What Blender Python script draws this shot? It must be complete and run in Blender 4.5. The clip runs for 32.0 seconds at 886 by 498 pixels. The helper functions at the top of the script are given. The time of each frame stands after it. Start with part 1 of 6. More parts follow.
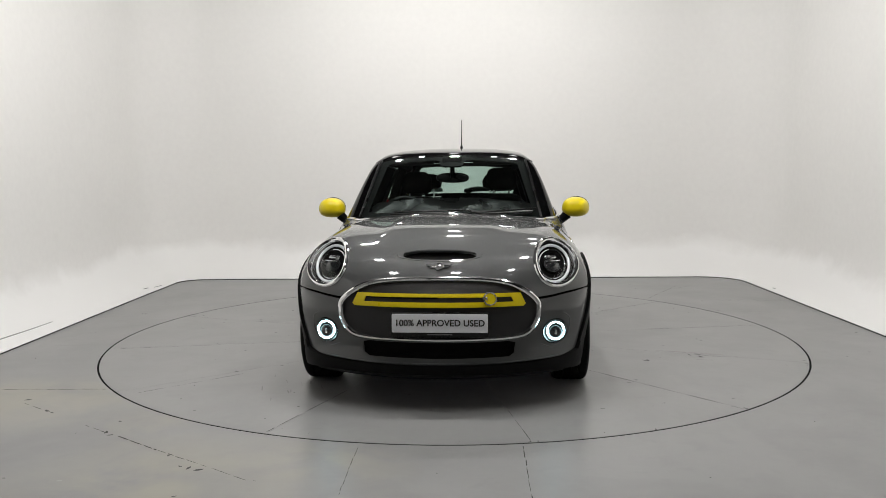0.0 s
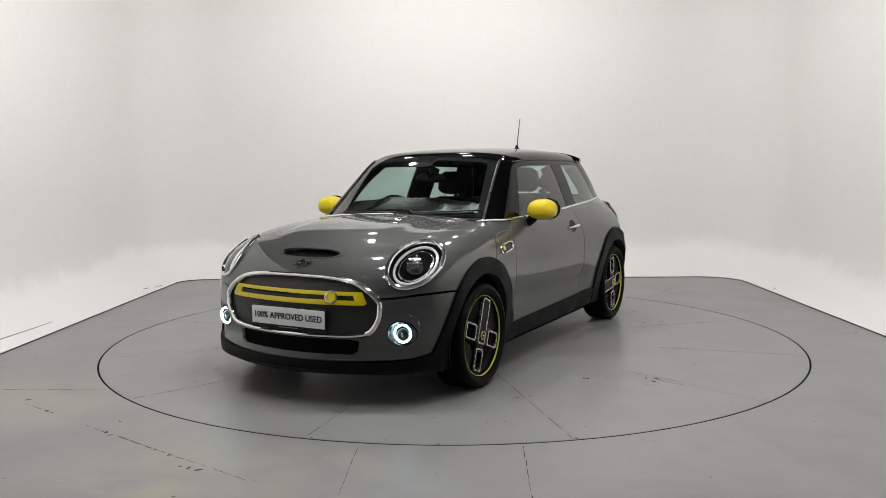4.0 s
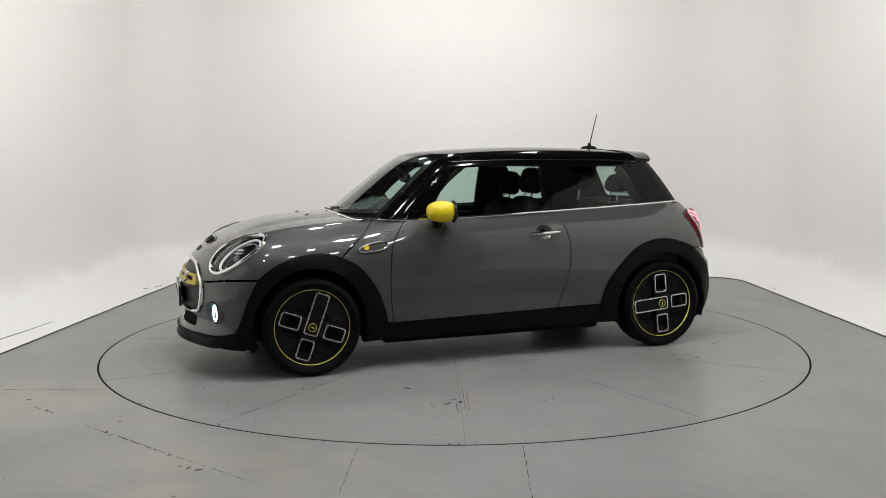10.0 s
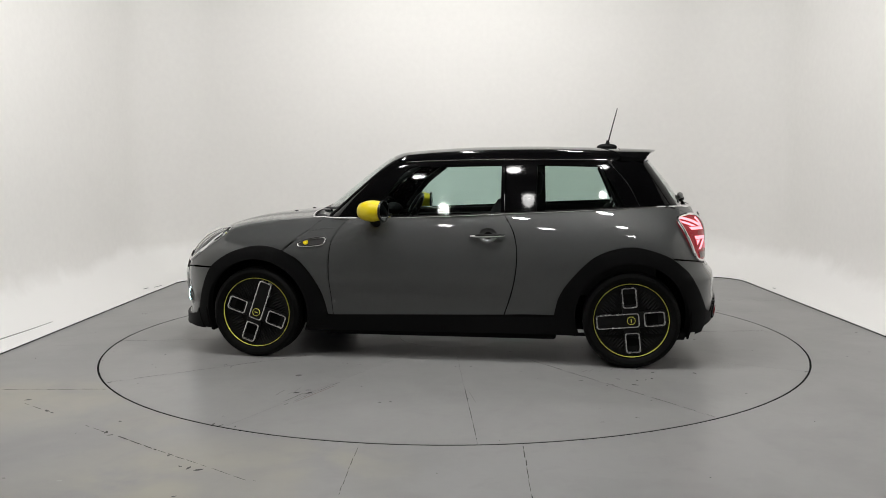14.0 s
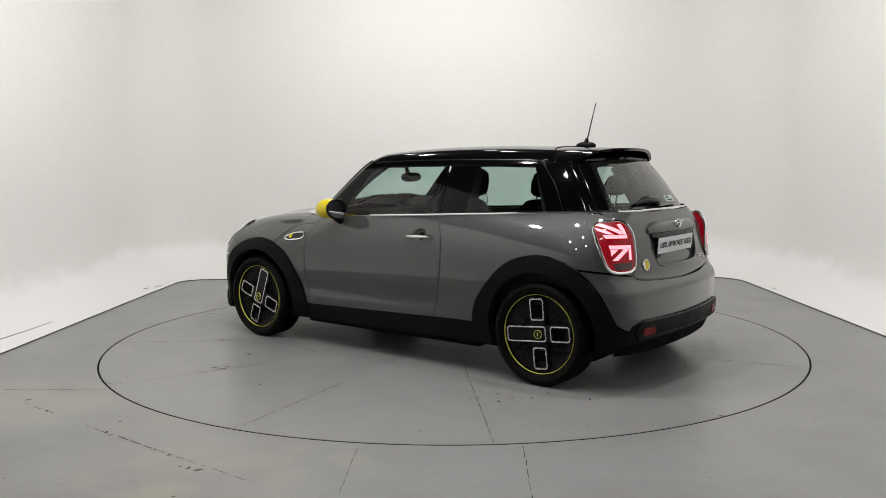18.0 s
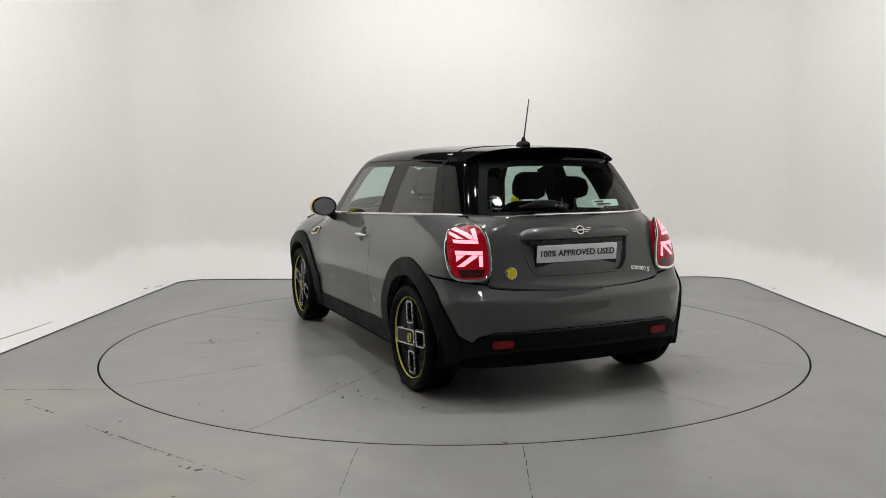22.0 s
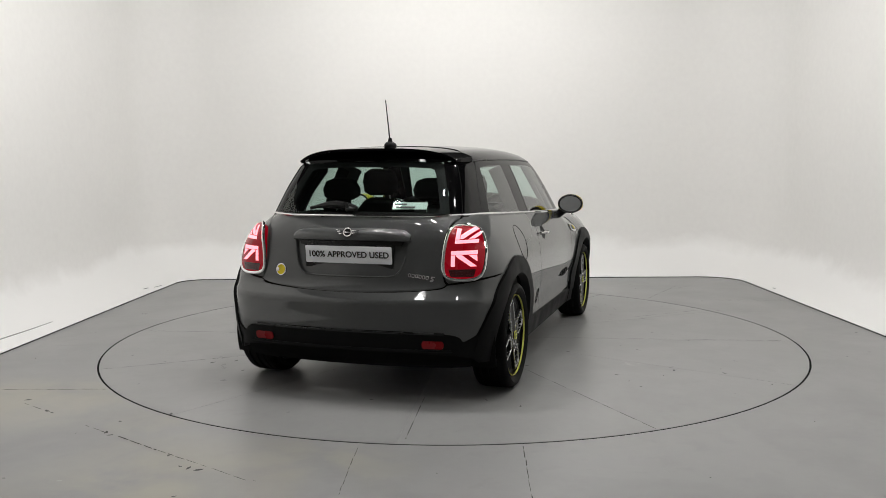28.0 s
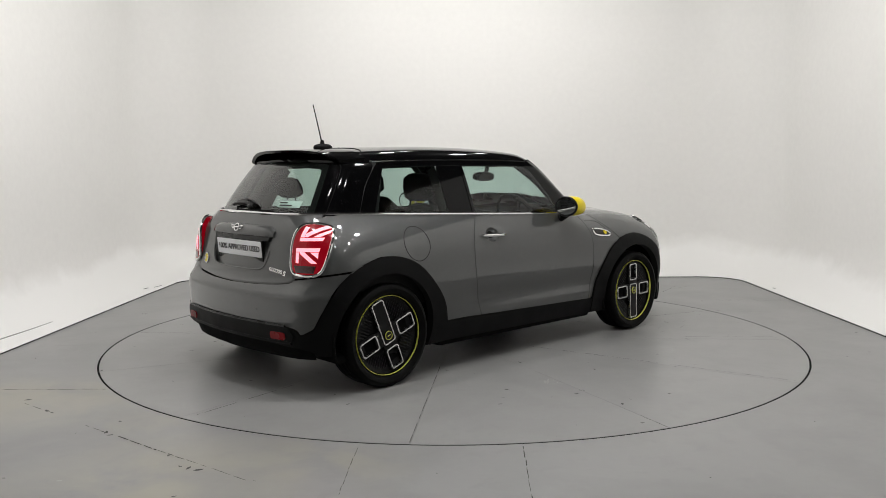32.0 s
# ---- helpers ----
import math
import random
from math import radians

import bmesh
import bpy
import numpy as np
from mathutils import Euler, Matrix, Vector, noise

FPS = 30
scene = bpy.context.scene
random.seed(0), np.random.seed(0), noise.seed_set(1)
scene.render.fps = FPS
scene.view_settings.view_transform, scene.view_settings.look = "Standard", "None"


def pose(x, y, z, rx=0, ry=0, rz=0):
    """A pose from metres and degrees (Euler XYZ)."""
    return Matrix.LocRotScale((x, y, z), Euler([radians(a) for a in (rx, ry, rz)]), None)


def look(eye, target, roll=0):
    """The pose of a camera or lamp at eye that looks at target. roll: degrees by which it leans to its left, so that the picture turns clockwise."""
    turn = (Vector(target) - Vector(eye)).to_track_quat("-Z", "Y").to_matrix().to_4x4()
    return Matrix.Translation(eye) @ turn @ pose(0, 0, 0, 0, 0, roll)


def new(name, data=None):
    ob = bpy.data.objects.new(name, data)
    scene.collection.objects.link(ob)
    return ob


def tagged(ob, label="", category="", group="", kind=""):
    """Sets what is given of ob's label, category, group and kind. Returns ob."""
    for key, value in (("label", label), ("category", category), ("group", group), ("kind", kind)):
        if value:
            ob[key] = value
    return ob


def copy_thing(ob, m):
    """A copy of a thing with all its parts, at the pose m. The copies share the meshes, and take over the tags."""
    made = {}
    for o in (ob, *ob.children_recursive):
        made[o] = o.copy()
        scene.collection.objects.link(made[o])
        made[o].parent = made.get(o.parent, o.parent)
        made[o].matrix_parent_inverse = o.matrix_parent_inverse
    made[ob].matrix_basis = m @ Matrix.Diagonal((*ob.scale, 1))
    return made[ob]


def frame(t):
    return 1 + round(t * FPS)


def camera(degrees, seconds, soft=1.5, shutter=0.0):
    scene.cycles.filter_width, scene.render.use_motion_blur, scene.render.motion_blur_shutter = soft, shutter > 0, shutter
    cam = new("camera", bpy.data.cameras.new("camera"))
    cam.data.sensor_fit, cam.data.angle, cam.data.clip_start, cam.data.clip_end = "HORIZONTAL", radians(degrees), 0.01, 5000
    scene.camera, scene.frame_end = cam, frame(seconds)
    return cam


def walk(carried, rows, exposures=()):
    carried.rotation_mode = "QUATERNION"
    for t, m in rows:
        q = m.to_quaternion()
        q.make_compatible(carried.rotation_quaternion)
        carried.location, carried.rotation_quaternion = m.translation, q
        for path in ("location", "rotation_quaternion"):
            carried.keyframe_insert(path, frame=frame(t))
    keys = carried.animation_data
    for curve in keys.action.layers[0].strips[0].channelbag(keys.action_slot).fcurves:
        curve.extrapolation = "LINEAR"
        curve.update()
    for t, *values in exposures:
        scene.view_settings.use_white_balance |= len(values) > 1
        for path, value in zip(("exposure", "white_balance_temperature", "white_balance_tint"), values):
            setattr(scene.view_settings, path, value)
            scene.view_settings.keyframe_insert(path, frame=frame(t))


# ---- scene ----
from mathutils.geometry import delaunay_2d_cdt

# Camera on a fixed mount, looking at the turntable.
EYE = Vector((0.0, -6.242, 1.2846))
YAW, PITCH, ROLL = radians(0.619), radians(-5.662), -0.412
cam = camera(56.02, 32.0, 0.8)
VIEW = Vector((-math.sin(YAW) * math.cos(PITCH), math.cos(YAW) * math.cos(PITCH), math.sin(PITCH)))
walk(cam, [(0.0, look(EYE, EYE + VIEW, ROLL)), (32.0, look(EYE, EYE + VIEW, ROLL))])

# Heading of the turntable in degrees, time by time: a soft start, then a steady turn.
TURN = [(0, -93.09), (0.25, -94.0), (0.5, -95.07), (1, -97.6), (1.5, -100.89), (2, -104.32), (4, -118.2), (6, -132.0), (9, -153.1),
        (12, -174.6), (15, -196.09), (18, -217.35), (21, -238.52), (24, -259.62), (27, -280.78), (30, -302.02), (32, -316.25)]
CAR_OFF = (-0.0305, 0.0284)  # the car's middle, off the turntable's axis

# ---- world, lamps, exposure ----
world = bpy.data.worlds.new("world")
scene.world = world
world.use_nodes = True
world.node_tree.nodes["Background"].inputs[0].default_value = (0.9, 0.95, 1.0, 1)
world.node_tree.nodes["Background"].inputs[1].default_value = 0.02
scene.view_settings.exposure = 0.0

CEILING_Z = 3.62
LAMP_POWER = 52.5
# Round downlights under the ceiling, in rows: (x, y)
DOWNLIGHTS = [(x, y) for y in (2.3, 1.25, -1.3, -2.45, -3.6) for x in (-1.2, 0.0, 1.2)]


# how strongly each row burns
ROW_SHARE = {2.3: 0.10, 1.25: 0.84, -1.3: 1.95, -2.45: 0.66, -3.6: 0.30}


def downlight_lamp(x, y, power):
    data = bpy.data.lights.new("downlight_lamp", "POINT")
    data.shadow_soft_size, data.energy, data.color = 0.085, power, (1.0, 0.985, 0.962)
    ob = new("downlight_lamp", data)
    ob.matrix_world = pose(x, y, CEILING_Z - 0.13)
    return ob


for px, py in DOWNLIGHTS:
    downlight_lamp(px, py, LAMP_POWER * ROW_SHARE[py])


# ---- materials ----
def material(name, color, rough=0.5, metal=0.0, var=0.12, scale=6.0, bump=0.0, bump_scale=200.0, coat=0.0, spec=0.5,
             rough_var=0.08, coat_ior=1.5, emit=None, strength=0.0):
    """A surface with variation of colour at two scales, of gloss, and fine relief."""
    m = bpy.data.materials.new(name)
    m.use_nodes = True
    nt = m.node_tree
    b = nt.nodes["Principled BSDF"]
    b.inputs["Metallic"].default_value = metal
    b.inputs["Specular IOR Level"].default_value = spec
    b.inputs["Coat Weight"].default_value = coat
    b.inputs["Coat Roughness"].default_value = 0.02
    b.inputs["Coat IOR"].default_value = coat_ior
    co = nt.nodes.new("ShaderNodeTexCoord")
    n1, n2 = nt.nodes.new("ShaderNodeTexNoise"), nt.nodes.new("ShaderNodeTexNoise")
    n1.inputs["Scale"].default_value, n1.inputs["Detail"].default_value = scale, 5
    n2.inputs["Scale"].default_value, n2.inputs["Detail"].default_value = scale * 14, 3
    for n in (n1, n2):
        nt.links.new(co.outputs["Object"], n.inputs["Vector"])
    add = nt.nodes.new("ShaderNodeMath")
    add.operation = "ADD"
    nt.links.new(n1.outputs["Fac"], add.inputs[0])
    nt.links.new(n2.outputs["Fac"], add.inputs[1])
    ramp = nt.nodes.new("ShaderNodeMapRange")
    ramp.inputs["From Min"].default_value, ramp.inputs["From Max"].default_value = 0.6, 1.4
    ramp.inputs["To Min"].default_value, ramp.inputs["To Max"].default_value = 1 - var, 1 + var
    ramp.clamp = False
    nt.links.new(add.outputs[0], ramp.inputs["Value"])
    mul = nt.nodes.new("ShaderNodeVectorMath")
    mul.operation = "SCALE"
    mul.inputs[0].default_value = color
    nt.links.new(ramp.outputs[0], mul.inputs["Scale"])
    nt.links.new(mul.outputs[0], b.inputs["Base Color"])
    rr = nt.nodes.new("ShaderNodeMapRange")
    rr.inputs["From Min"].default_value, rr.inputs["From Max"].default_value = 0.3, 0.7
    rr.inputs["To Min"].default_value, rr.inputs["To Max"].default_value = max(0.01, rough - rough_var), rough + rough_var
    nt.links.new(n1.outputs["Fac"], rr.inputs["Value"])
    nt.links.new(rr.outputs[0], b.inputs["Roughness"])
    if bump:
        n3 = nt.nodes.new("ShaderNodeTexNoise")
        n3.inputs["Scale"].default_value, n3.inputs["Detail"].default_value = bump_scale, 3
        nt.links.new(co.outputs["Object"], n3.inputs["Vector"])
        bp = nt.nodes.new("ShaderNodeBump")
        bp.inputs["Strength"].default_value, bp.inputs["Distance"].default_value = bump, 0.002
        nt.links.new(n3.outputs["Fac"], bp.inputs["Height"])
        nt.links.new(bp.outputs[0], b.inputs["Normal"])
    if emit:
        b.inputs["Emission Color"].default_value, b.inputs["Emission Strength"].default_value = (*emit, 1), strength
    return m


def glass_material(name, tint, rough=0.0):
    """Thin tinted sheet: part clear, part mirror by its angle."""
    m = bpy.data.materials.new(name)
    m.use_nodes = True
    nt = m.node_tree
    nt.nodes.remove(nt.nodes["Principled BSDF"])
    tr, gl, mix, fr = (nt.nodes.new("ShaderNode" + k) for k in ("BsdfTransparent", "BsdfGlossy", "MixShader", "LayerWeight"))
    pw, ad = nt.nodes.new("ShaderNodeMath"), nt.nodes.new("ShaderNodeMath")
    pw.operation, ad.operation = "POWER", "MULTIPLY_ADD"
    pw.inputs[1].default_value, ad.inputs[1].default_value, ad.inputs[2].default_value = 4.0, 0.95, 0.022
    tr.inputs["Color"].default_value = (*tint, 1)
    gl.inputs["Roughness"].default_value = rough
    gl.inputs["Color"].default_value = (1, 1, 1, 1)
    fr.inputs["Blend"].default_value = 0.5
    nt.links.new(fr.outputs["Facing"], pw.inputs[0])
    nt.links.new(pw.outputs[0], ad.inputs[0])
    nt.links.new(ad.outputs[0], mix.inputs[0])
    nt.links.new(tr.outputs[0], mix.inputs[1])
    nt.links.new(gl.outputs[0], mix.inputs[2])
    nt.links.new(mix.outputs[0], nt.nodes["Material Output"].inputs["Surface"])
    return m


def floor_material(name, base):
    """Grey floor paint: broad wear, rubbed patches, small dark scuffs, soft gloss."""
    m = material(name, base, rough=0.33, var=0.05, scale=1.6, spec=0.5, rough_var=0.04)
    nt = m.node_tree
    b = nt.nodes["Principled BSDF"]
    src = b.inputs["Base Color"].links[0].from_socket
    co = nt.nodes.new("ShaderNodeTexCoord")

    def blot(scale, lo, hi, detail, seed):
        mp = nt.nodes.new("ShaderNodeMapping")
        mp.inputs["Location"].default_value = (seed, seed * 1.7, 0)
        nt.links.new(co.outputs["Object"], mp.inputs["Vector"])
        n = nt.nodes.new("ShaderNodeTexNoise")
        n.inputs["Scale"].default_value, n.inputs["Detail"].default_value = scale, detail
        n.inputs["Distortion"].default_value = 0.6
        nt.links.new(mp.outputs[0], n.inputs["Vector"])
        r = nt.nodes.new("ShaderNodeMapRange")
        r.inputs["From Min"].default_value, r.inputs["From Max"].default_value = lo, hi
        nt.links.new(n.outputs["Fac"], r.inputs["Value"])
        return r.outputs[0]

    def around(x, y, r, noise):
        """A patch of uneven edge about a place."""
        d = nt.nodes.new("ShaderNodeVectorMath")
        d.operation = "DISTANCE"
        d.inputs[1].default_value = (x, y, 0)
        nt.links.new(co.outputs["Object"], d.inputs[0])
        r1 = nt.nodes.new("ShaderNodeMapRange")
        r1.inputs["From Min"].default_value, r1.inputs["From Max"].default_value = r, r * 0.25
        nt.links.new(d.outputs["Value"], r1.inputs["Value"])
        k = nt.nodes.new("ShaderNodeMath")
        k.operation = "MULTIPLY"
        nt.links.new(r1.outputs[0], k.inputs[0])
        nt.links.new(noise, k.inputs[1])
        return k.outputs[0]

    stains = [(blot(0.5, 0.45, 0.62, 2, 8.4), tuple(v * 1.08 for v in base), 0.6), (blot(1.9, 0.48, 0.66, 5, 2.7), tuple(v * 0.90 for v in base), 0.7), (blot(7.0, 0.52, 0.70, 4, 5.1), tuple(v * 0.93 for v in base), 0.6),
              (blot(3.1, 0.55, 0.68, 6, 9.3), tuple(v * 1.07 for v in base), 0.6)]
    if name == "grey_turntable_paint":
        rubbed = tuple(v * 0.70 for v in base)
        stains += [(around(x, y, r, blot(6.0, 0.40, 0.60, 6, k * 2.3)), rubbed, a) for k, (x, y, r, a) in enumerate(((1.42, -0.93, 0.42, 0.8), (-0.38, -1.46, 0.22, 0.6), (1.25, 0.95, 0.40, 0.6), (-1.15, 1.02, 0.40, 0.6),
                   (0.66, 1.70, 0.18, 0.6), (-1.2, -0.85, 0.40, 0.7), (0.76, 1.32, 0.16, 0.6), (-0.84, -1.34, 0.14, 0.6)))]
    if name == "grey_floor_paint":
        yellowed, deep_tone = (base[0] * 1.30, base[1] * 1.25, base[2] * 1.06), tuple(v * 0.84 for v in base)
        # the floor's left side: two darker patches first, then the yellowed ones
        stains += [(around(-1.95, -2.75, 0.95, blot(1.3, 0.36, 0.56, 5, 3.3)), deep_tone, 0.8), (around(-2.45, -0.6, 1.1, blot(1.6, 0.40, 0.60, 5, 6.3)), deep_tone, 0.45),
                   (around(-1.25, -3.0, 0.75, blot(2.2, 0.34, 0.56, 6, 1.3)), yellowed, 0.9), (around(-2.25, -1.72, 0.65, blot(2.6, 0.34, 0.56, 6, 4.4)), yellowed, 0.85),
                   (around(-2.75, -1.62, 0.5, blot(2.6, 0.34, 0.56, 6, 2.4)), yellowed, 0.8), (around(-0.6, -2.75, 0.5, blot(3.0, 0.40, 0.60, 6, 7.4)), yellowed, 0.6), (around(-1.55, -2.20, 0.35, blot(3.4, 0.40, 0.60, 6, 5.4)), yellowed, 0.6)]
    for fac, col, amount in stains:
        k = nt.nodes.new("ShaderNodeMath")
        k.operation = "MULTIPLY"
        k.inputs[1].default_value = amount
        nt.links.new(fac, k.inputs[0])
        mix = nt.nodes.new("ShaderNodeMix")
        mix.data_type = "RGBA"
        nt.links.new(k.outputs[0], mix.inputs[0])
        nt.links.new(src, mix.inputs[6])
        mix.inputs[7].default_value = (*col, 1)
        src = mix.outputs[2]
    nt.links.new(src, b.inputs["Base Color"])
    return m


M_FLOOR = floor_material("grey_floor_paint", (0.238, 0.238, 0.235))
M_DISC = floor_material("grey_turntable_paint", (0.240, 0.240, 0.236))


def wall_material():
    """White wall paint, mixed to a whiter tone along the foot, its upper edge ragged."""
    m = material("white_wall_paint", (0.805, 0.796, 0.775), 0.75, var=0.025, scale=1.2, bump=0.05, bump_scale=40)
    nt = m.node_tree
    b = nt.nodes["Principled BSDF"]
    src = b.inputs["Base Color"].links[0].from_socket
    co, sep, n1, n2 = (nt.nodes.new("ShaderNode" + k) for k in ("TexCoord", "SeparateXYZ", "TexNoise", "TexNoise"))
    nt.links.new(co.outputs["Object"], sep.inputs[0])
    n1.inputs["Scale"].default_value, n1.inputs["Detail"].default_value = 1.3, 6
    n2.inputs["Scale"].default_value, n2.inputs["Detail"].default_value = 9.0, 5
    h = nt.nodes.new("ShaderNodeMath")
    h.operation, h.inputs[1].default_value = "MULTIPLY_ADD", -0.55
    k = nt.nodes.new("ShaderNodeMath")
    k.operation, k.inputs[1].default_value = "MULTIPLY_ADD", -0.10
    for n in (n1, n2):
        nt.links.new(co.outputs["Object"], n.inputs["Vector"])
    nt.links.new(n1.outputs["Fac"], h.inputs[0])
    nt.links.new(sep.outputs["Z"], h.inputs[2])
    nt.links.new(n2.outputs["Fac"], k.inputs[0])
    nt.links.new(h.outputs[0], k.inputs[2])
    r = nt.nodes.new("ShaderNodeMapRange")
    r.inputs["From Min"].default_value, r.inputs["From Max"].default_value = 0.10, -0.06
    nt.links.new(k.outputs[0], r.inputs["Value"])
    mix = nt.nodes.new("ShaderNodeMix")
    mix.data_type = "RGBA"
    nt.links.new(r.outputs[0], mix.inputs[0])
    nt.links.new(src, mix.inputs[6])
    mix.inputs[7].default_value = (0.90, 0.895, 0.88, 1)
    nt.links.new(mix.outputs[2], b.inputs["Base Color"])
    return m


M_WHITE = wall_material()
M_ROOM = material("grey_wall_paint", (0.27, 0.27, 0.266), 0.8, var=0.06, scale=1.5, bump=0.05, bump_scale=40)
M_CEIL = material("ceiling_paint", (0.022, 0.022, 0.022), 0.85, var=0.04, scale=1.5)
M_GAP = material("dark_joint", (0.006, 0.006, 0.006), 0.9, spec=0.05)
M_SCUFF = material("dark_scuff", (0.035, 0.034, 0.032), 0.6)
M_SMEAR = material("rubbed_tyre_smear", (0.165, 0.163, 0.158), 0.4)
M_PALE = material("pale_scrape", (0.36, 0.36, 0.35), 0.5)
M_RUST = material("reddish_scratch", (0.16, 0.085, 0.075), 0.5)
M_SEAM = material("floor_joint", (0.05, 0.048, 0.045), 0.8, var=0.5, scale=9, spec=0.1)
M_PAINT = material("grey_car_paint", (0.0435, 0.0453, 0.0450), 0.5, 0.0, var=0.03, scale=2.5, coat=1.0, rough_var=0.02, spec=0.25, coat_ior=1.50)
M_BLACK = material("gloss_black_paint", (0.0015, 0.0015, 0.0017), 0.05, var=0.05, spec=0.13, rough_var=0.02)
M_PLASTIC = material("textured_black_plastic", (0.0026, 0.0026, 0.0029), 0.5, var=0.08, scale=6, bump=0.06, bump_scale=250, spec=0.10)
M_PIANO = material("satin_black_plastic", (0.004, 0.004, 0.004), 0.3, spec=0.3)
M_DARK = material("dark_cavity", (0.003, 0.003, 0.003), 0.9, spec=0.1)
M_CHROME = material("chrome", (0.78, 0.78, 0.78), 0.07, 1.0, var=0.02, rough_var=0.03)
M_DARKCHROME = material("dark_chrome", (0.16, 0.16, 0.16), 0.15, 1.0, var=0.03)
M_SILVER = material("brushed_silver", (0.60, 0.60, 0.60), 0.25, 1.0, var=0.06, scale=30)
M_GRILLE = material("dark_grey_grille_panel", (0.027, 0.0260, 0.0265), 0.45, var=0.06, scale=20, spec=0.25)
M_GRILLE_LINE = material("grey_print", (0.20, 0.20, 0.20), 0.5)
M_YELLOW = material("yellow_gloss_paint", (0.62, 0.49, 0.004), 0.35, var=0.03, coat=0.35, spec=0.3)
M_LIME = material("yellow_rim_paint", (0.62, 0.62, 0.10), 0.4, var=0.05)
M_RUBBER = material("tyre_rubber", (0.0018, 0.0018, 0.0018), 0.6, var=0.15, scale=12, bump=0.15, bump_scale=150, spec=0.10)
M_RIM = material("dark_grey_wheel_paint", (0.006, 0.006, 0.0063), 0.4, 0.1, var=0.08, scale=8, spec=0.15)
M_FABRIC = material("dark_seat_cloth", (0.009, 0.009, 0.0095), 0.9, var=0.08, scale=5, bump=0.1, bump_scale=120, spec=0.1)
M_TRIM = material("dark_interior_plastic", (0.006, 0.006, 0.0064), 0.6, var=0.08, scale=6, bump=0.05, bump_scale=150, spec=0.12)
M_LINING = material("grey_headlining", (0.018, 0.018, 0.018), 0.95, var=0.08, scale=20)
M_GLASS = glass_material("green_tinted_glass", (0.68, 0.80, 0.76))
M_PRIVACY = glass_material("dark_tinted_glass", (0.64, 0.75, 0.71))
M_BORDER = material("black_glass_print", (0.003, 0.003, 0.003), 0.6, spec=0.1)
M_LENS = glass_material("clear_lamp_lens", (0.93, 0.94, 0.94))
M_RED = material("red_lamp_plastic", (0.085, 0.001, 0.004), 0.25, coat=0.3, spec=0.2, emit=(1.0, 0.004, 0.026), strength=0.16)
M_REDDARK = material("dark_red_reflector", (0.20, 0.003, 0.006), 0.3, coat=0.1, spec=0.2)
M_REDLOW = material("deep_red_lens", (0.05, 0.002, 0.004), 0.25, coat=0.4)
M_TAILGLOW = material("lit_tail_element", (0.6, 0.2, 0.2), 0.4, emit=(1.0, 0.30, 0.37), strength=1.6)
M_DRL = material("lit_white_ring", (0.9, 0.95, 1.0), 0.4, emit=(0.55, 0.92, 1.0), strength=8.0)
M_HALO_LIT = material("faintly_lit_ring", (0.55, 0.56, 0.57), 0.25, coat=0.5, emit=(0.9, 0.95, 1.0), strength=0.16)
M_PLATE = material("white_plate", (0.80, 0.81, 0.83), 0.35, var=0.03, scale=10)
M_INK = material("black_ink", (0.012, 0.012, 0.012), 0.5)
M_LAMPBODY = material("white_lamp_housing", (0.7, 0.7, 0.7), 0.5)
M_MIRROR = material("mirror_silvering", (0.85, 0.87, 0.88), 0.02, 1.0, var=0.0, rough_var=0.005)
M_PAPER = material("pale_green_paper", (0.60, 0.70, 0.66), 0.6)


# ---- mesh tools ----
def mesh_of(name, verts, faces, mat, normals=None, smooth=True):
    me = bpy.data.meshes.new(name)
    me.from_pydata([tuple(v) for v in verts], [], [tuple(f) for f in faces])
    me.materials.append(mat)
    me.polygons.foreach_set("use_smooth", [smooth] * len(me.polygons))
    me.update()
    if normals is not None:
        me.normals_split_custom_set_from_vertices([tuple(n) for n in normals])
    return me


def bm_mesh(name, bm, mat, smooth=False):
    me = bpy.data.meshes.new(name)
    bmesh.ops.recalc_face_normals(bm, faces=bm.faces)
    bm.to_mesh(me)
    bm.free()
    me.materials.append(mat)
    me.polygons.foreach_set("use_smooth", [smooth] * len(me.polygons))
    if smooth:
        me.set_sharp_from_angle(angle=radians(35))
    return me


def part(name, me, parent=None, label="", m=None):
    ob = new(name, me)
    if parent is not None:
        ob.parent = parent
    if m is not None:
        ob.matrix_basis = m
    if label:
        ob["label"] = label
    return ob


def box_mesh(name, size, mat, bevel=0.004, segs=2):
    bm = bmesh.new()
    bmesh.ops.create_cube(bm, size=1.0)
    bmesh.ops.scale(bm, vec=size, verts=bm.verts)
    if bevel:
        bmesh.ops.bevel(bm, geom=bm.edges[:], offset=bevel, segments=segs, affect="EDGES", profile=0.5)
    return bm_mesh(name, bm, mat, smooth=bevel > 0)


def lathe_mesh(name, profile, mat, segs=64, smooth=True, closed=True):
    """profile: (radius, height) along +z; turned round z."""
    verts, faces, n = [], [], len(profile)
    for i in range(segs):
        a = 2 * math.pi * i / segs
        verts += [(r * math.cos(a), r * math.sin(a), h) for r, h in profile]
    for i in range(segs):
        j = (i + 1) % segs
        for k in range(n if closed else n - 1):
            l = (k + 1) % n
            faces.append((i * n + k, j * n + k, j * n + l, i * n + l))
    bm = bmesh.new()
    vs = [bm.verts.new(v) for v in verts]
    for f in faces:
        bm.faces.new([vs[q] for q in f])
    bmesh.ops.remove_doubles(bm, verts=bm.verts, dist=1e-5)
    return bm_mesh(name, bm, mat, smooth)


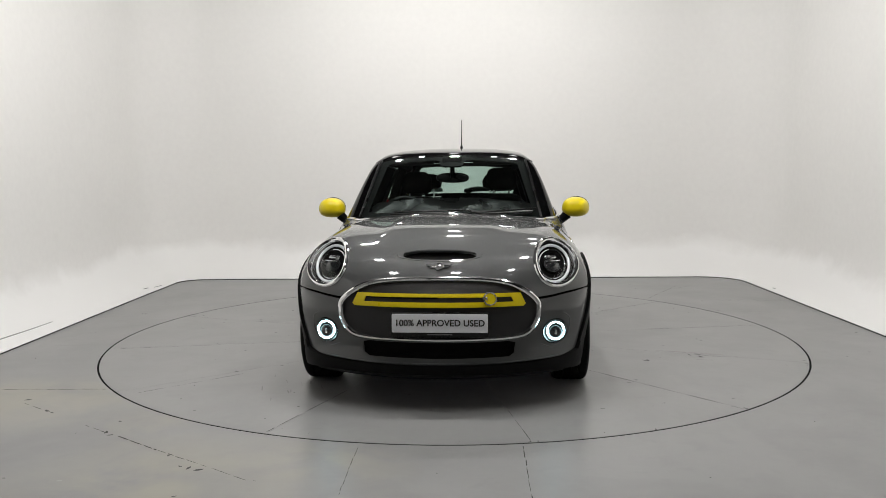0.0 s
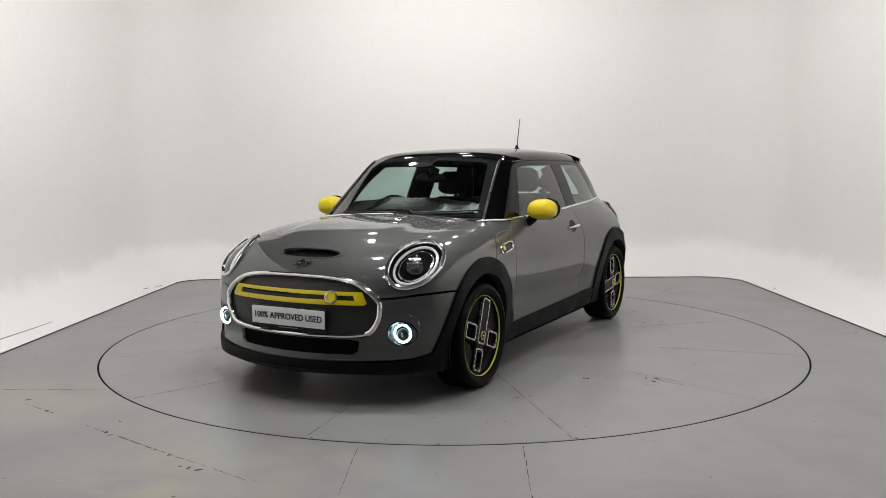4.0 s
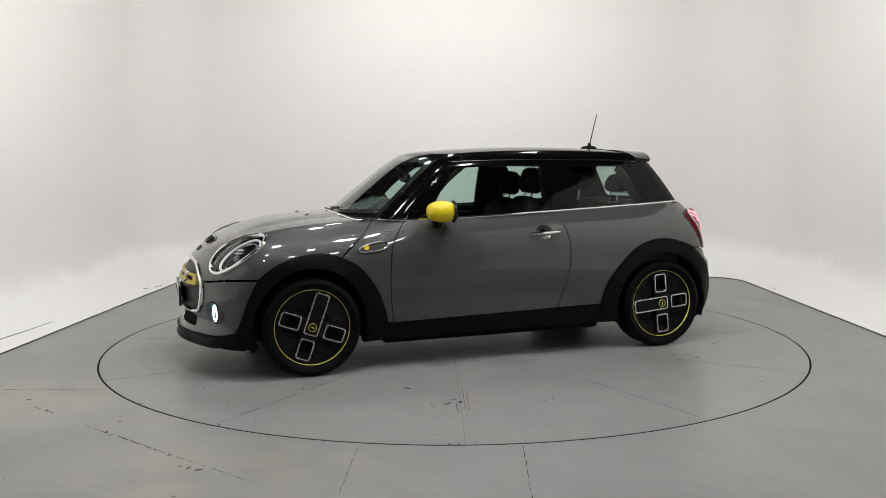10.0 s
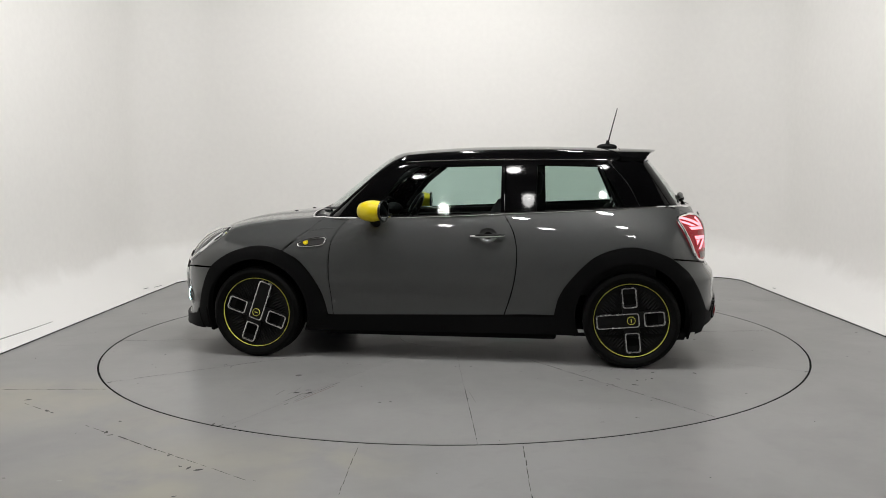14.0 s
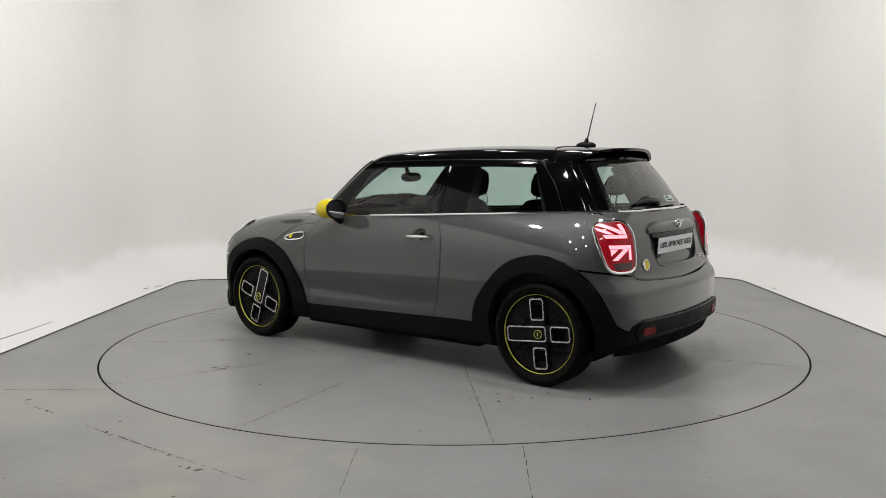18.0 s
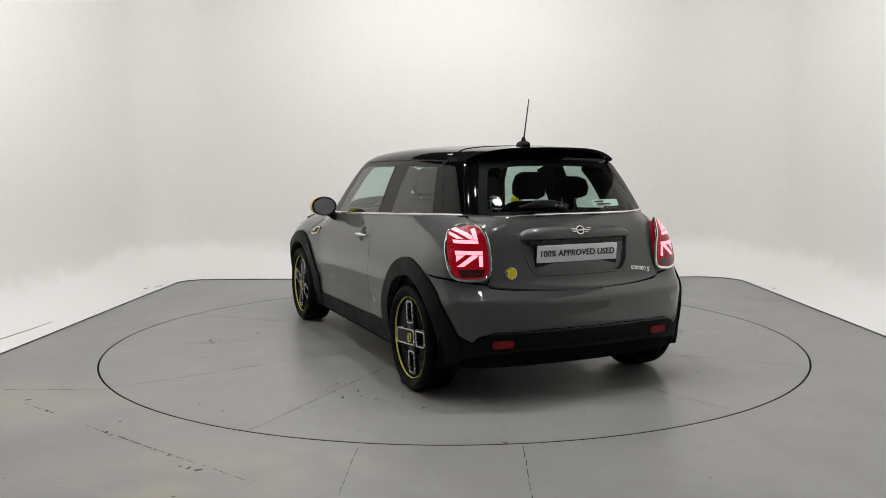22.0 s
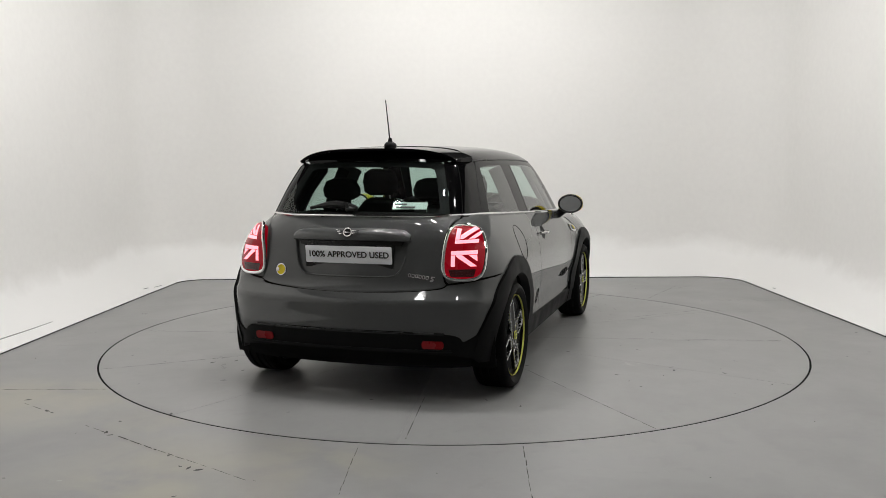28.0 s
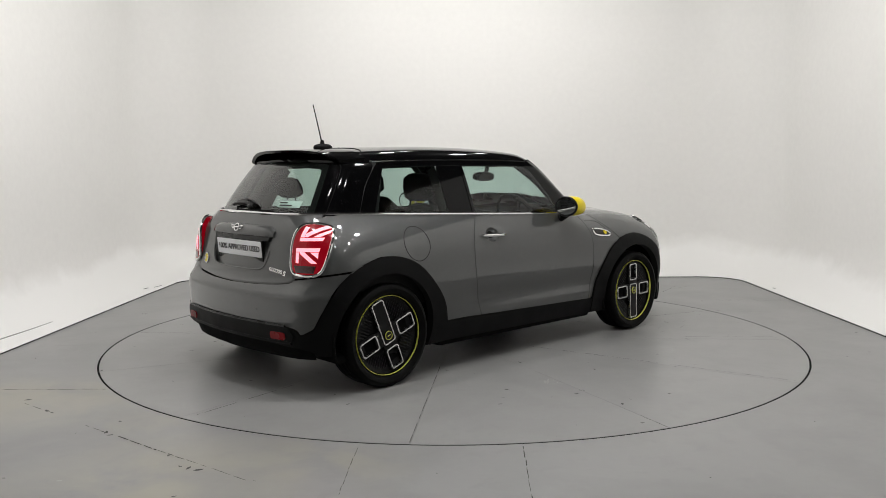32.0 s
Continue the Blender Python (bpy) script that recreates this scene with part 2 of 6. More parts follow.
def tube_mesh(name, pts, radius, mat, sides=8, closed=False):
    """A round bar along pts; radius a number or one a point."""
    P = [Vector(p) for p in pts]
    n = len(P)
    rad = [float(r) for r in radius] if isinstance(radius, list) else [float(radius)] * n
    verts, faces = [], []
    up = Vector((0, 0, 1))
    for i, p in enumerate(P):
        a = P[(i - 1) % n] if closed or i > 0 else p
        b = P[(i + 1) % n] if closed or i < n - 1 else p
        t = (b - a).normalized()
        if abs(t.dot(up)) > 0.95:
            up = Vector((1, 0, 0)) if abs(t.x) < 0.9 else Vector((0, 1, 0))
        s = t.cross(up).normalized()
        up = s.cross(t).normalized()
        for k in range(sides):
            w = 2 * math.pi * k / sides
            verts.append(p + rad[i] * (math.cos(w) * s + math.sin(w) * up))
    for i in range(n if closed else n - 1):
        j = (i + 1) % n
        for k in range(sides):
            l = (k + 1) % sides
            faces.append((i * sides + k, i * sides + l, j * sides + l, j * sides + k))
    if not closed:
        faces += [tuple(reversed(range(sides))), tuple((n - 1) * sides + k for k in range(sides))]
    bm = bmesh.new()
    vs = [bm.verts.new(v) for v in verts]
    for f in faces:
        bm.faces.new([vs[q] for q in f])
    return bm_mesh(name, bm, mat, True)


def spline(pts, n=8, closed=False):
    """A smooth line through points of any dimension."""
    P = [np.array(p, float) for p in pts]
    if len(P) == 2:
        return [P[0] + (P[1] - P[0]) * k / n for k in range(n)] + [P[1]]
    out, m = [], len(P)
    for i in range(m if closed else m - 1):
        b, c = P[i], P[(i + 1) % m]
        a = P[(i - 1) % m] if closed or i > 0 else 2 * b - c
        d = P[(i + 2) % m] if closed or i < m - 2 else 2 * c - b
        for k in range(n):
            t = k / n
            out.append(0.5 * ((2 * b) + (c - a) * t + (2 * a - 5 * b + 4 * c - d) * t * t + (3 * b - a - 3 * c + d) * t ** 3))
    if not closed:
        out.append(P[-1])
    return out


def slab_mesh(name, outline, depth, mat, bevel=0.0, holes=()):
    """A flat plate in the xy plane, its top at z = 0, with the outline (2D points) and holes cut through."""
    loops = [list(outline)] + [list(h) for h in holes]
    pts, edges = [], []
    for lp in loops:
        s = len(pts)
        pts += [Vector((p[0], p[1])) for p in lp]
        edges += [(s + i, s + (i + 1) % len(lp)) for i in range(len(lp))]
    vs, _, fs, *_ = delaunay_2d_cdt(pts, edges, [], 2 if holes else 1, 1e-6)
    if holes:
        fs = [f for f in fs if inside_loops(sum((Vector(vs[i]) for i in f), Vector((0, 0))) / len(f), loops)]
    bm = bmesh.new()
    bv = [bm.verts.new((v[0], v[1], 0)) for v in vs]
    for f in fs:
        bm.faces.new([bv[i] for i in f])
    res = bmesh.ops.extrude_face_region(bm, geom=bm.faces[:])
    bmesh.ops.translate(bm, vec=(0, 0, -depth), verts=[g for g in res["geom"] if isinstance(g, bmesh.types.BMVert)])
    bmesh.ops.dissolve_limit(bm, angle_limit=0.001, verts=bm.verts, edges=bm.edges)
    if bevel:
        es = [e for e in bm.edges if len(e.link_faces) == 2 and abs(e.calc_face_angle(0)) > 1.0 and all(v.co.z > -1e-5 for v in e.verts)]
        bmesh.ops.bevel(bm, geom=es, offset=bevel, segments=2, affect="EDGES", profile=0.5)
    return bm_mesh(name, bm, mat, True)


def inside_loops(p, loops):
    """Even-odd test over all the loops."""
    c = False
    for lp in loops:
        for i in range(len(lp)):
            (x1, y1), (x2, y2) = lp[i][:2], lp[(i + 1) % len(lp)][:2]
            if (y1 > p[1]) != (y2 > p[1]) and p[0] < (x2 - x1) * (p[1] - y1) / (y2 - y1) + x1:
                c = not c
    return c


def rounded_rect(w, h, r, n=6, cx=0.0, cy=0.0):
    out = []
    for qx, qy, a0 in ((1, 1, 0), (-1, 1, 90), (-1, -1, 180), (1, -1, 270)):
        for k in range(n + 1):
            a = radians(a0 + 90 * k / n)
            out.append((cx + qx * (w / 2 - r) + r * math.cos(a), cy + qy * (h / 2 - r) + r * math.sin(a)))
    return out


def circle(r, n=48, cx=0.0, cy=0.0):
    return [(cx + r * math.cos(2 * math.pi * i / n), cy + r * math.sin(2 * math.pi * i / n)) for i in range(n)]


# ---- the studio ----
FLOOR_L, FLOOR_R, FLOOR_B, FLOOR_F = -3.12, 3.22, 3.27, -9.0
COVE_F = -4.9  # where the white walls end
TABLE_R = 2.488


def studio_outline(out, back):
    """The floor's rounded outline, moved outwards by out: from the front on one side round the back to the front."""
    r1, r2 = 0.28 + out, 0.42 + out
    pts = [(FLOOR_L - out - 0.10, back)]
    pts += [(FLOOR_L - out - 0.10 + 0.11 * k / 8, back + (FLOOR_B - 0.28 - back) * k / 8) for k in range(1, 8)]
    for k in range(13):
        a = radians(180 - 90 * k / 12)
        pts.append((FLOOR_L + 0.02 + 0.28 + r1 * math.cos(a), FLOOR_B - 0.28 + r1 * math.sin(a)))
    for k in range(1, 6):
        pts.append((FLOOR_L + 0.3 + (FLOOR_R - FLOOR_L - 0.72) * k / 6, FLOOR_B + out))
    for k in range(13):
        a = radians(90 - 90 * k / 12)
        pts.append((FLOOR_R - 0.42 + r2 * math.cos(a), FLOOR_B - 0.42 + r2 * math.sin(a)))
    pts += [(FLOOR_R + out, FLOOR_B - 0.42 + (back - FLOOR_B + 0.42) * k / 8) for k in range(1, 9)]
    return pts


def build_floor():
    lp = studio_outline(0.05, FLOOR_F)
    hole = circle(TABLE_R + 0.013, 160)
    pts, edges = [], []
    for q in (lp, hole):
        s = len(pts)
        pts += [Vector(p) for p in q]
        edges += [(s + i, s + (i + 1) % len(q)) for i in range(len(q))]
    vs, _, fs, *_ = delaunay_2d_cdt(pts, edges, [], 1, 1e-6)
    verts = [(v[0], v[1], 0) for v in vs]
    faces = [f for f in fs if max(Vector(vs[i]).length for i in f) > TABLE_R + 0.1]
    s = len(verts)
    ring = [min(range(len(vs)), key=lambda i: (Vector(vs[i]) - Vector(p)).length) for p in hole]
    verts += [(p[0], p[1], -0.15) for p in hole]
    faces += [(ring[i], ring[(i + 1) % 160], s + (i + 1) % 160, s + i) for i in range(160)]
    bm = bmesh.new()
    bv = [bm.verts.new(v) for v in verts]
    for f in faces:
        bm.faces.new([bv[i] for i in f])
    bmesh.ops.recalc_face_normals(bm, faces=bm.faces)
    if max(bm.faces, key=lambda f: f.calc_area()).normal.z < 0:
        bmesh.ops.reverse_faces(bm, faces=bm.faces)
    me = bpy.data.meshes.new("floor")
    bm.to_mesh(me)
    bm.free()
    me.materials.append(M_FLOOR)
    fl = tagged(part("floor", me), "grey painted studio floor with scuffs and fine joints", "floor", kind="structure")
    pit = part("turntable_pit", lathe_mesh("turntable_pit", [(0.0, -0.16), (TABLE_R + 0.03, -0.16), (TABLE_R + 0.03, -0.13), (0, -0.13)], M_DARK, 64))
    tagged(pit, "dark pit below the turntable", "pit", kind="structure")
    # Fine joints in the floor: ends in plan, width, how much of the length is open
    jr = random.Random(21)
    for a, b, w, shut in (((-3.2, -1.475), (-2.03, -1.490), 0.007, 0.02), ((-0.440, -2.51), (-0.452, -3.08), 0.0026, 0.06), ((0.320, -2.51), (0.296, -3.6), 0.0034, 0.03), ((2.5, 1.63), (3.21, 1.585), 0.005, 0.05),
                          ((-2.37, -1.77), (-2.12, -1.96), 0.004, 0.45), ((-1.86, -2.17), (-1.70, -2.29), 0.004, 0.4), ((-1.62, -2.345), (-1.36, -2.55), 0.0065, 0.08), ((-1.36, -2.55), (-1.19, -2.67), 0.0045, 0.2),
                          ((-1.19, -2.67), (-0.82, -2.95), 0.0030, 0.35), ((1.9, 1.75), (2.4, 2.6), 0.004, 0.5)):
        a, b, u = Vector(a), Vector(b), 0.0
        n = (b - a).length
        side = Vector((-(b - a).y, (b - a).x)) / n
        while u < n:
            e = min(n, u + jr.uniform(0.04, 0.16))
            sway = side * jr.uniform(-0.004, 0.004)
            streak(fl, a.lerp(b, u / n) + sway, a.lerp(b, e / n) + sway * 0.3, w * jr.uniform(0.6, 1.25), M_SEAM)
            u = e + jr.uniform(0.0, 0.12) * shut
    seal = lathe_mesh("edge_seal", [(TABLE_R + 0.0005, -0.0012), (TABLE_R + 0.0165, -0.0012), (TABLE_R + 0.0165, -0.02), (TABLE_R + 0.0005, -0.02)], M_GAP, 160)
    part("edge_seal", seal, fl, "black gap round the turntable")
    streak(fl, (2.33, 2.39), (2.54, 2.59), 0.010, M_SMEAR)
    streak(fl, (-2.91, -0.27), (-2.56, -0.26), 0.007, M_SMEAR)
    streak(fl, (-1.645, -2.92), (-1.62, -2.92), 0.012, M_PALE)
    edge = [(p[0], p[1], 0.004) for p in studio_outline(-0.003, COVE_F)]
    part("edge_joint", tube_mesh("edge_joint", edge, 0.0034, M_GAP, 5), fl)
    rnd = random.Random(11)
    for k in range(26):
        x, y = rnd.uniform(-3.0, 3.1), rnd.uniform(-4.0, 3.0)
        if math.hypot(x, y) > TABLE_R + 0.08:
            mark(fl, x, y, rnd.uniform(0.006, 0.022), rnd)
    for x, y, r in ((-1.70, -2.29, 0.030), (-1.66, -2.33, 0.025), (-1.28, -2.62, 0.022), (-1.14, -2.78, 0.030), (-1.09, -2.80, 0.035), (-1.18, -2.76, 0.020), (-1.10, -3.09, 0.018), (-2.38, -1.71, 0.035),
                    (-2.17, -1.92, 0.032), (-2.12, -1.96, 0.020), (-2.75, 1.04, 0.024), (-2.72, 1.04, 0.020), (-2.85, -0.68, 0.020), (-1.88, -2.89, 0.012), (-0.07, -2.85, 0.010), (-0.82, -2.93, 0.010),
                    (1.81, -2.16, 0.012), (1.06, -2.91, 0.010), (3.08, 0.04, 0.025), (2.35, 1.05, 0.020)):
        mark(fl, x, y, r, rnd)


def streak(parent, a, b, w, mat, z=0.0009):
    """A thin stroke on the floor from a to b, tapering to its ends."""
    a, b = Vector(a), Vector(b)
    d = (b - a).normalized()
    n = Vector((-d.y, d.x)) * w / 2
    p, q = a.lerp(b, 0.2), a.lerp(b, 0.8)
    pts = [a, p - n, q - n, b, q + n, p + n]
    part("joint_line" if mat is M_SEAM else "scuff_stroke", mesh_of("stroke", [(v.x, v.y, z) for v in pts], [tuple(range(6))], mat, smooth=False), parent)


def mark(parent, x, y, r, rnd, z=0.0011):
    """A small dark scuff of uneven outline."""
    ax, n = rnd.uniform(0, math.pi), 9
    pts = []
    for k in range(n):
        a = 2 * math.pi * k / n
        u, v = 0.75 * r * rnd.uniform(0.5, 1.2) * math.cos(a), 0.26 * r * rnd.uniform(0.3, 1.5) * math.sin(a)
        pts.append((x + u * math.cos(ax) - v * math.sin(ax), y + u * math.sin(ax) + v * math.cos(ax), z))
    part("scuff_mark", mesh_of("scuff_mark", pts, [tuple(range(n))], M_SCUFF, smooth=False), parent)


def build_cyclorama():
    """White wall that springs from the floor in a cove."""
    rc, top = 0.48, CEILING_Z + 0.05
    prof = [(0.0, -0.02), (0.0, 0.012)]
    prof += [(rc * math.sin(radians(a)) , 0.012 + rc * (1 - math.cos(radians(a)))) for a in range(5, 91, 5)]
    prof += [(rc, z) for z in (1.0, 1.6, 2.4, 3.0, top)]
    rows = [studio_outline(d, COVE_F) for d, _ in prof]
    n = len(rows[0])
    verts = [(p[0], p[1], z) for row, (_, z) in zip(rows, prof) for p in row]
    outer = [(p[0], p[1], z) for row, (d, z) in zip([studio_outline(rc + 0.12, COVE_F)] * 2, ((0, -0.02), (0, top))) for p in row]
    faces = [(i * n + j, (i + 1) * n + j, (i + 1) * n + j + 1, i * n + j + 1) for i in range(len(prof) - 1) for j in range(n - 1)]
    s = len(verts)
    verts += outer
    faces += [(s + j, s + j + 1, s + n + j + 1, s + n + j) for j in range(n - 1)]
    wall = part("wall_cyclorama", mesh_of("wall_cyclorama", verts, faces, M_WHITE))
    tagged(wall, "white curved studio wall rising from a cove", "wall", kind="structure")
    crack = [(-3.345, -0.60, 0.046), (-3.322, -0.208, 0.044), (-3.303, 0.117, 0.040), (-3.290, 0.487, 0.037)]
    part("crack", tube_mesh("crack", spline(crack, 5), [0.0030 - 0.0001 * k for k in range(16)], M_SEAM, 5), wall, "dark crack along the cove")
    for a, b in (((-3.236, 2.36, 0.029), (-3.22, 2.46, 0.027)), ((-3.19, 2.55, 0.021), (-3.165, 2.72, 0.018)), ((3.30, 2.2, 0.02), (3.29, 2.26, 0.02))):
        part("scuff_stroke", tube_mesh("scuff_stroke", [a, b], 0.003, M_SMEAR, 5), wall)
    # Unseen grey walls, added to set the tone that the car reflects.
    end = part("wall_south", box_mesh("wall_south", (8.6, 0.15, CEILING_Z + 0.1), M_ROOM, 0.0), m=pose(0.05, FLOOR_F - 0.08, CEILING_Z / 2))
    tagged(end, "unseen grey wall added behind the camera", "wall", kind="structure")
    for nm, x in (("wall_west", FLOOR_L - 0.39), ("wall_east", FLOOR_R + 0.30)):
        w = part(nm, box_mesh(nm, (0.50, COVE_F - FLOOR_F, CEILING_Z + 0.1), M_ROOM, 0.0), m=pose(x, (COVE_F + FLOOR_F) / 2, CEILING_Z / 2))
        tagged(w, "unseen grey wall added beside the camera", "wall", kind="structure")
    ceil = part("ceiling", box_mesh("ceiling", (8.6, 13.5, 0.12), M_CEIL, 0.0), m=pose(0.05, -2.4, CEILING_Z + 0.06))
    tagged(ceil, "dark studio ceiling with round downlights", "ceiling", kind="structure")


def build_downlights():
    first = None
    for x, y in DOWNLIGHTS:
        if first is None:
            first = tagged(new("ceiling_light"), "round white downlight, lit, under the ceiling", "ceiling light", "downlights under the ceiling")
            part("housing", lathe_mesh("housing", [(0.09, -0.06), (0.11, -0.06), (0.11, 0.0), (0.09, 0.0)], M_LAMPBODY, 32), first, "white housing ring")
            part("backing", lathe_mesh("backing", [(0, -0.045), (0.09, -0.045), (0.09, -0.001), (0, -0.001)], M_LAMPBODY, 32), first)
            first.matrix_basis = pose(x, y, CEILING_Z - 0.001)
        else:
            copy_thing(first, pose(x, y, CEILING_Z - 0.001))


def build_turntable():
    table = tagged(new("turntable"), "round grey turntable in the floor, in twelve sectors", "turntable")
    n, r0 = 12, 0.40
    me = None
    for i in range(n):
        if me is None:
            gap, steps = 0.0006, 16
            outline = []
            for k in range(steps + 1):
                a = radians(30 * k / steps)
                g = gap / TABLE_R
                a = min(max(a, g), radians(30) - g)
                outline.append((TABLE_R * math.cos(a), TABLE_R * math.sin(a)))
            for k in range(5, -1, -1):
                a = min(max(radians(30 * k / 5), gap / r0), radians(30) - gap / r0)
                outline.append((r0 * math.cos(a), r0 * math.sin(a)))
            me = slab_mesh("sector_plate", outline, 0.003, M_DISC)
        part("sector_plate", me, table, m=pose(0, 0, 0, 0, 0, 11.6 + 30 * i))
    part("hub_plate", slab_mesh("hub_plate", circle(r0 - 0.002, 48), 0.003, M_DISC), table)
    rnd = random.Random(4)
    # open stretches of the joints: angle, from and to radius
    for deg, r1, r2 in ((11.6, 1.95, 2.48), (41.4, 1.15, 2.48), (72.3, 1.5, 2.05), (101.6, 1.5, 2.42), (131.8, 0.95, 2.48), (192.5, 1.68, 2.42), (-138.5, 0.95, 2.48),
                        (-108.5, 2.25, 2.48), (-77.6, 0.65, 2.46), (-46.0, 1.72, 2.42), (-18.6, 1.65, 2.47)):
        r = r1
        while r < r2:
            e = min(r2, r + rnd.uniform(0.10, 0.32))
            streak(table, (r * math.cos(radians(deg)), r * math.sin(radians(deg))), (e * math.cos(radians(deg)), e * math.sin(radians(deg))), rnd.uniform(0.0022, 0.0042), M_SEAM)
            r = e + rnd.uniform(0.004, 0.05)
    for k in range(70):
        r, w = TABLE_R * math.sqrt(rnd.uniform(0.05, 0.97)), rnd.uniform(0, 2 * math.pi)
        mark(table, r * math.cos(w), r * math.sin(w), rnd.choice((0.005, 0.007, 0.010, 0.014, 0.020)), rnd)
    # darker marks that stand out: place and size
    for x, y, r in ((1.33, 1.12, 0.020), (0.58, 0.97, 0.014), (-0.17, 0.96, 0.014), (0.12, 1.83, 0.020), (0.06, 1.81, 0.022), (0.59, 1.64, 0.030), (0.64, 1.70, 0.035), (-0.35, 1.68, 0.022),
                    (0.76, 1.31, 0.030), (0.81, 2.34, 0.022), (1.82, 1.17, 0.010), (-1.19, 1.14, 0.030), (-1.30, 1.16, 0.022), (-1.35, 1.14, 0.022), (-1.39, 1.10, 0.026), (-1.12, 1.30, 0.016),
                    (-1.15, 1.27, 0.016), (-1.32, 0.88, 0.026), (-1.41, 0.95, 0.022), (-1.66, 0.93, 0.030), (-2.35, 0.80, 0.030), (1.15, -1.31, 0.024), (0.33, -1.71, 0.012), (-0.61, -1.96, 0.030),
                    (-0.62, -1.66, 0.030), (1.94, -0.01, 0.012), (2.0, -1.27, 0.014), (1.27, 1.17, 0.020), (0.57, 1.70, 0.040), (1.76, 1.24, 0.014), (0.46, 1.0, 0.018), (-1.28, 1.26, 0.030),
                    (2.43, 0.49, 0.016), (2.42, 0.53, 0.016), (2.22, 1.11, 0.022), (1.84, 1.65, 0.026), (0.73, 2.35, 0.016), (-0.28, -0.93, 0.026), (-0.09, -1.39, 0.022), (-0.54, -1.64, 0.026),
                    (-0.97, -1.42, 0.014), (-0.5, -1.94, 0.014), (-0.25, -2.03, 0.018), (-0.84, -1.33, 0.030), (0.75, 1.33, 0.035), (-0.88, 0.5, 0.014), (-0.27, 0.95, 0.016), (0.855, 2.327, 0.022)):
        mark(table, x, y, r, rnd)
    # a few fine rubbed strokes: place, lean, length, spread, count
    for x, y, lean, ln, wide, n, mat in ((1.48, -0.93, 12, 0.16, 0.12, 9, M_SMEAR), (-1.02, 0.93, 60, 0.08, 0.06, 5, M_SMEAR), (0.66, 1.72, 80, 0.08, 0.05, 5, M_SMEAR), (-0.56, -1.40, 40, 0.07, 0.05, 6, M_PALE)):
        for k in range(n):
            a = radians(lean + rnd.uniform(-10, 10))
            cx, cy, h = x + rnd.gauss(0, wide), y + rnd.gauss(0, wide), ln * rnd.uniform(0.15, 0.6)
            streak(table, (cx - h * math.cos(a), cy - h * math.sin(a)), (cx + h * math.cos(a), cy + h * math.sin(a)), rnd.uniform(0.003, 0.010), mat)
    streak(table, (0.45, 1.48), (0.59, 1.91), 0.004, M_RUST)
    streak(table, (-0.33, 1.52), (-0.41, 1.78), 0.004, M_SMEAR)
    streak(table, (0.59, 1.69), (0.65, 1.90), 0.004, M_SEAM)
    part("base_disc", lathe_mesh("base_disc", [(0, -0.0035), (TABLE_R - 0.001, -0.0035), (TABLE_R - 0.001, -0.10), (0, -0.10)], M_DARK, 128), table)
    return table


build_floor()
build_cyclorama()
build_downlights()
TABLE = build_turntable()


# ---- the car's surfaces: x ahead, y to its left, z up, origin on the ground amid the wheels ----
def smooth_curve(xs, ys):
    """Natural cubic through the points; straight beyond the ends."""
    x, y = np.array(xs, float), np.array(ys, float)
    n, h = len(x), np.diff(x)
    A, r = np.eye(n), np.zeros(n)
    for i in range(1, n - 1):
        A[i, i - 1:i + 2] = h[i - 1], 2 * (h[i - 1] + h[i]), h[i]
        r[i] = 6 * ((y[i + 1] - y[i]) / h[i] - (y[i] - y[i - 1]) / h[i - 1])
    m = np.linalg.solve(A, r)
    s0 = (y[1] - y[0]) / h[0] - h[0] * m[1] / 6
    s1 = (y[-1] - y[-2]) / h[-1] + h[-1] * m[-2] / 6

    def at(v):
        v = np.asarray(v, float)
        i = np.clip(np.searchsorted(x, v) - 1, 0, n - 2)
        a, b, d = x[i + 1] - v, v - x[i], h[i]
        c = (m[i] * a ** 3 + m[i + 1] * b ** 3) / (6 * d) + (y[i] / d - m[i] * d / 6) * a + (y[i + 1] / d - m[i + 1] * d / 6) * b
        return np.where(v < x[0], y[0] + s0 * (v - x[0]), np.where(v > x[-1], y[-1] + s1 * (v - x[-1]), c))
    gx = np.linspace(x[0] - 2.5, x[-1] + 2.5, 7001)
    gy = at(gx)
    return lambda v: np.interp(v, gx, gy)


def smin(a, b, k):
    h = np.maximum(k - np.abs(a - b), 0) / k
    return np.minimum(a, b) - h * h * k * 0.25


WIDE = smooth_curve([-1.9, -1.6, -1.25, -0.8, -0.3, 0.3, 0.75, 1.25, 1.6, 2.0], [0.79, 0.825, 0.842, 0.832, 0.822, 0.814, 0.814, 0.838, 0.825, 0.80])
BELT = smooth_curve([-1.8, -1.5, -1.3, -1.0, -0.4, 0.3, 0.65, 1.0, 1.3, 1.8], [0.55, 0.620, 0.662, 0.695, 0.715, 0.712, 0.70, 0.68, 0.67, 0.64])
NOSE = smooth_curve([0.1, 0.16, 0.22, 0.27, 0.33, 0.45, 0.58, 0.68, 0.8, 1.0], [1.965, 1.988, 2.002, 1.994, 1.985, 2.0, 2.0, 1.985, 1.955, 1.90])
HOOD = smooth_curve([0.2, 0.55, 0.8, 0.97, 1.15, 1.35, 1.55, 1.7, 1.82, 1.92, 2.05], [1.30, 1.10, 0.99, 0.967, 0.955, 0.935, 0.895, 0.846, 0.788, 0.722, 0.605])
TAIL = smooth_curve([0.1, 0.25, 0.4, 0.52, 0.575, 0.605, 0.64, 0.70, 0.8, 0.92, 1.02, 1.2], [-1.775, -1.81, -1.83, -1.829, -1.822, -1.798, -1.776, -1.762, -1.742, -1.715, -1.665, -1.52])


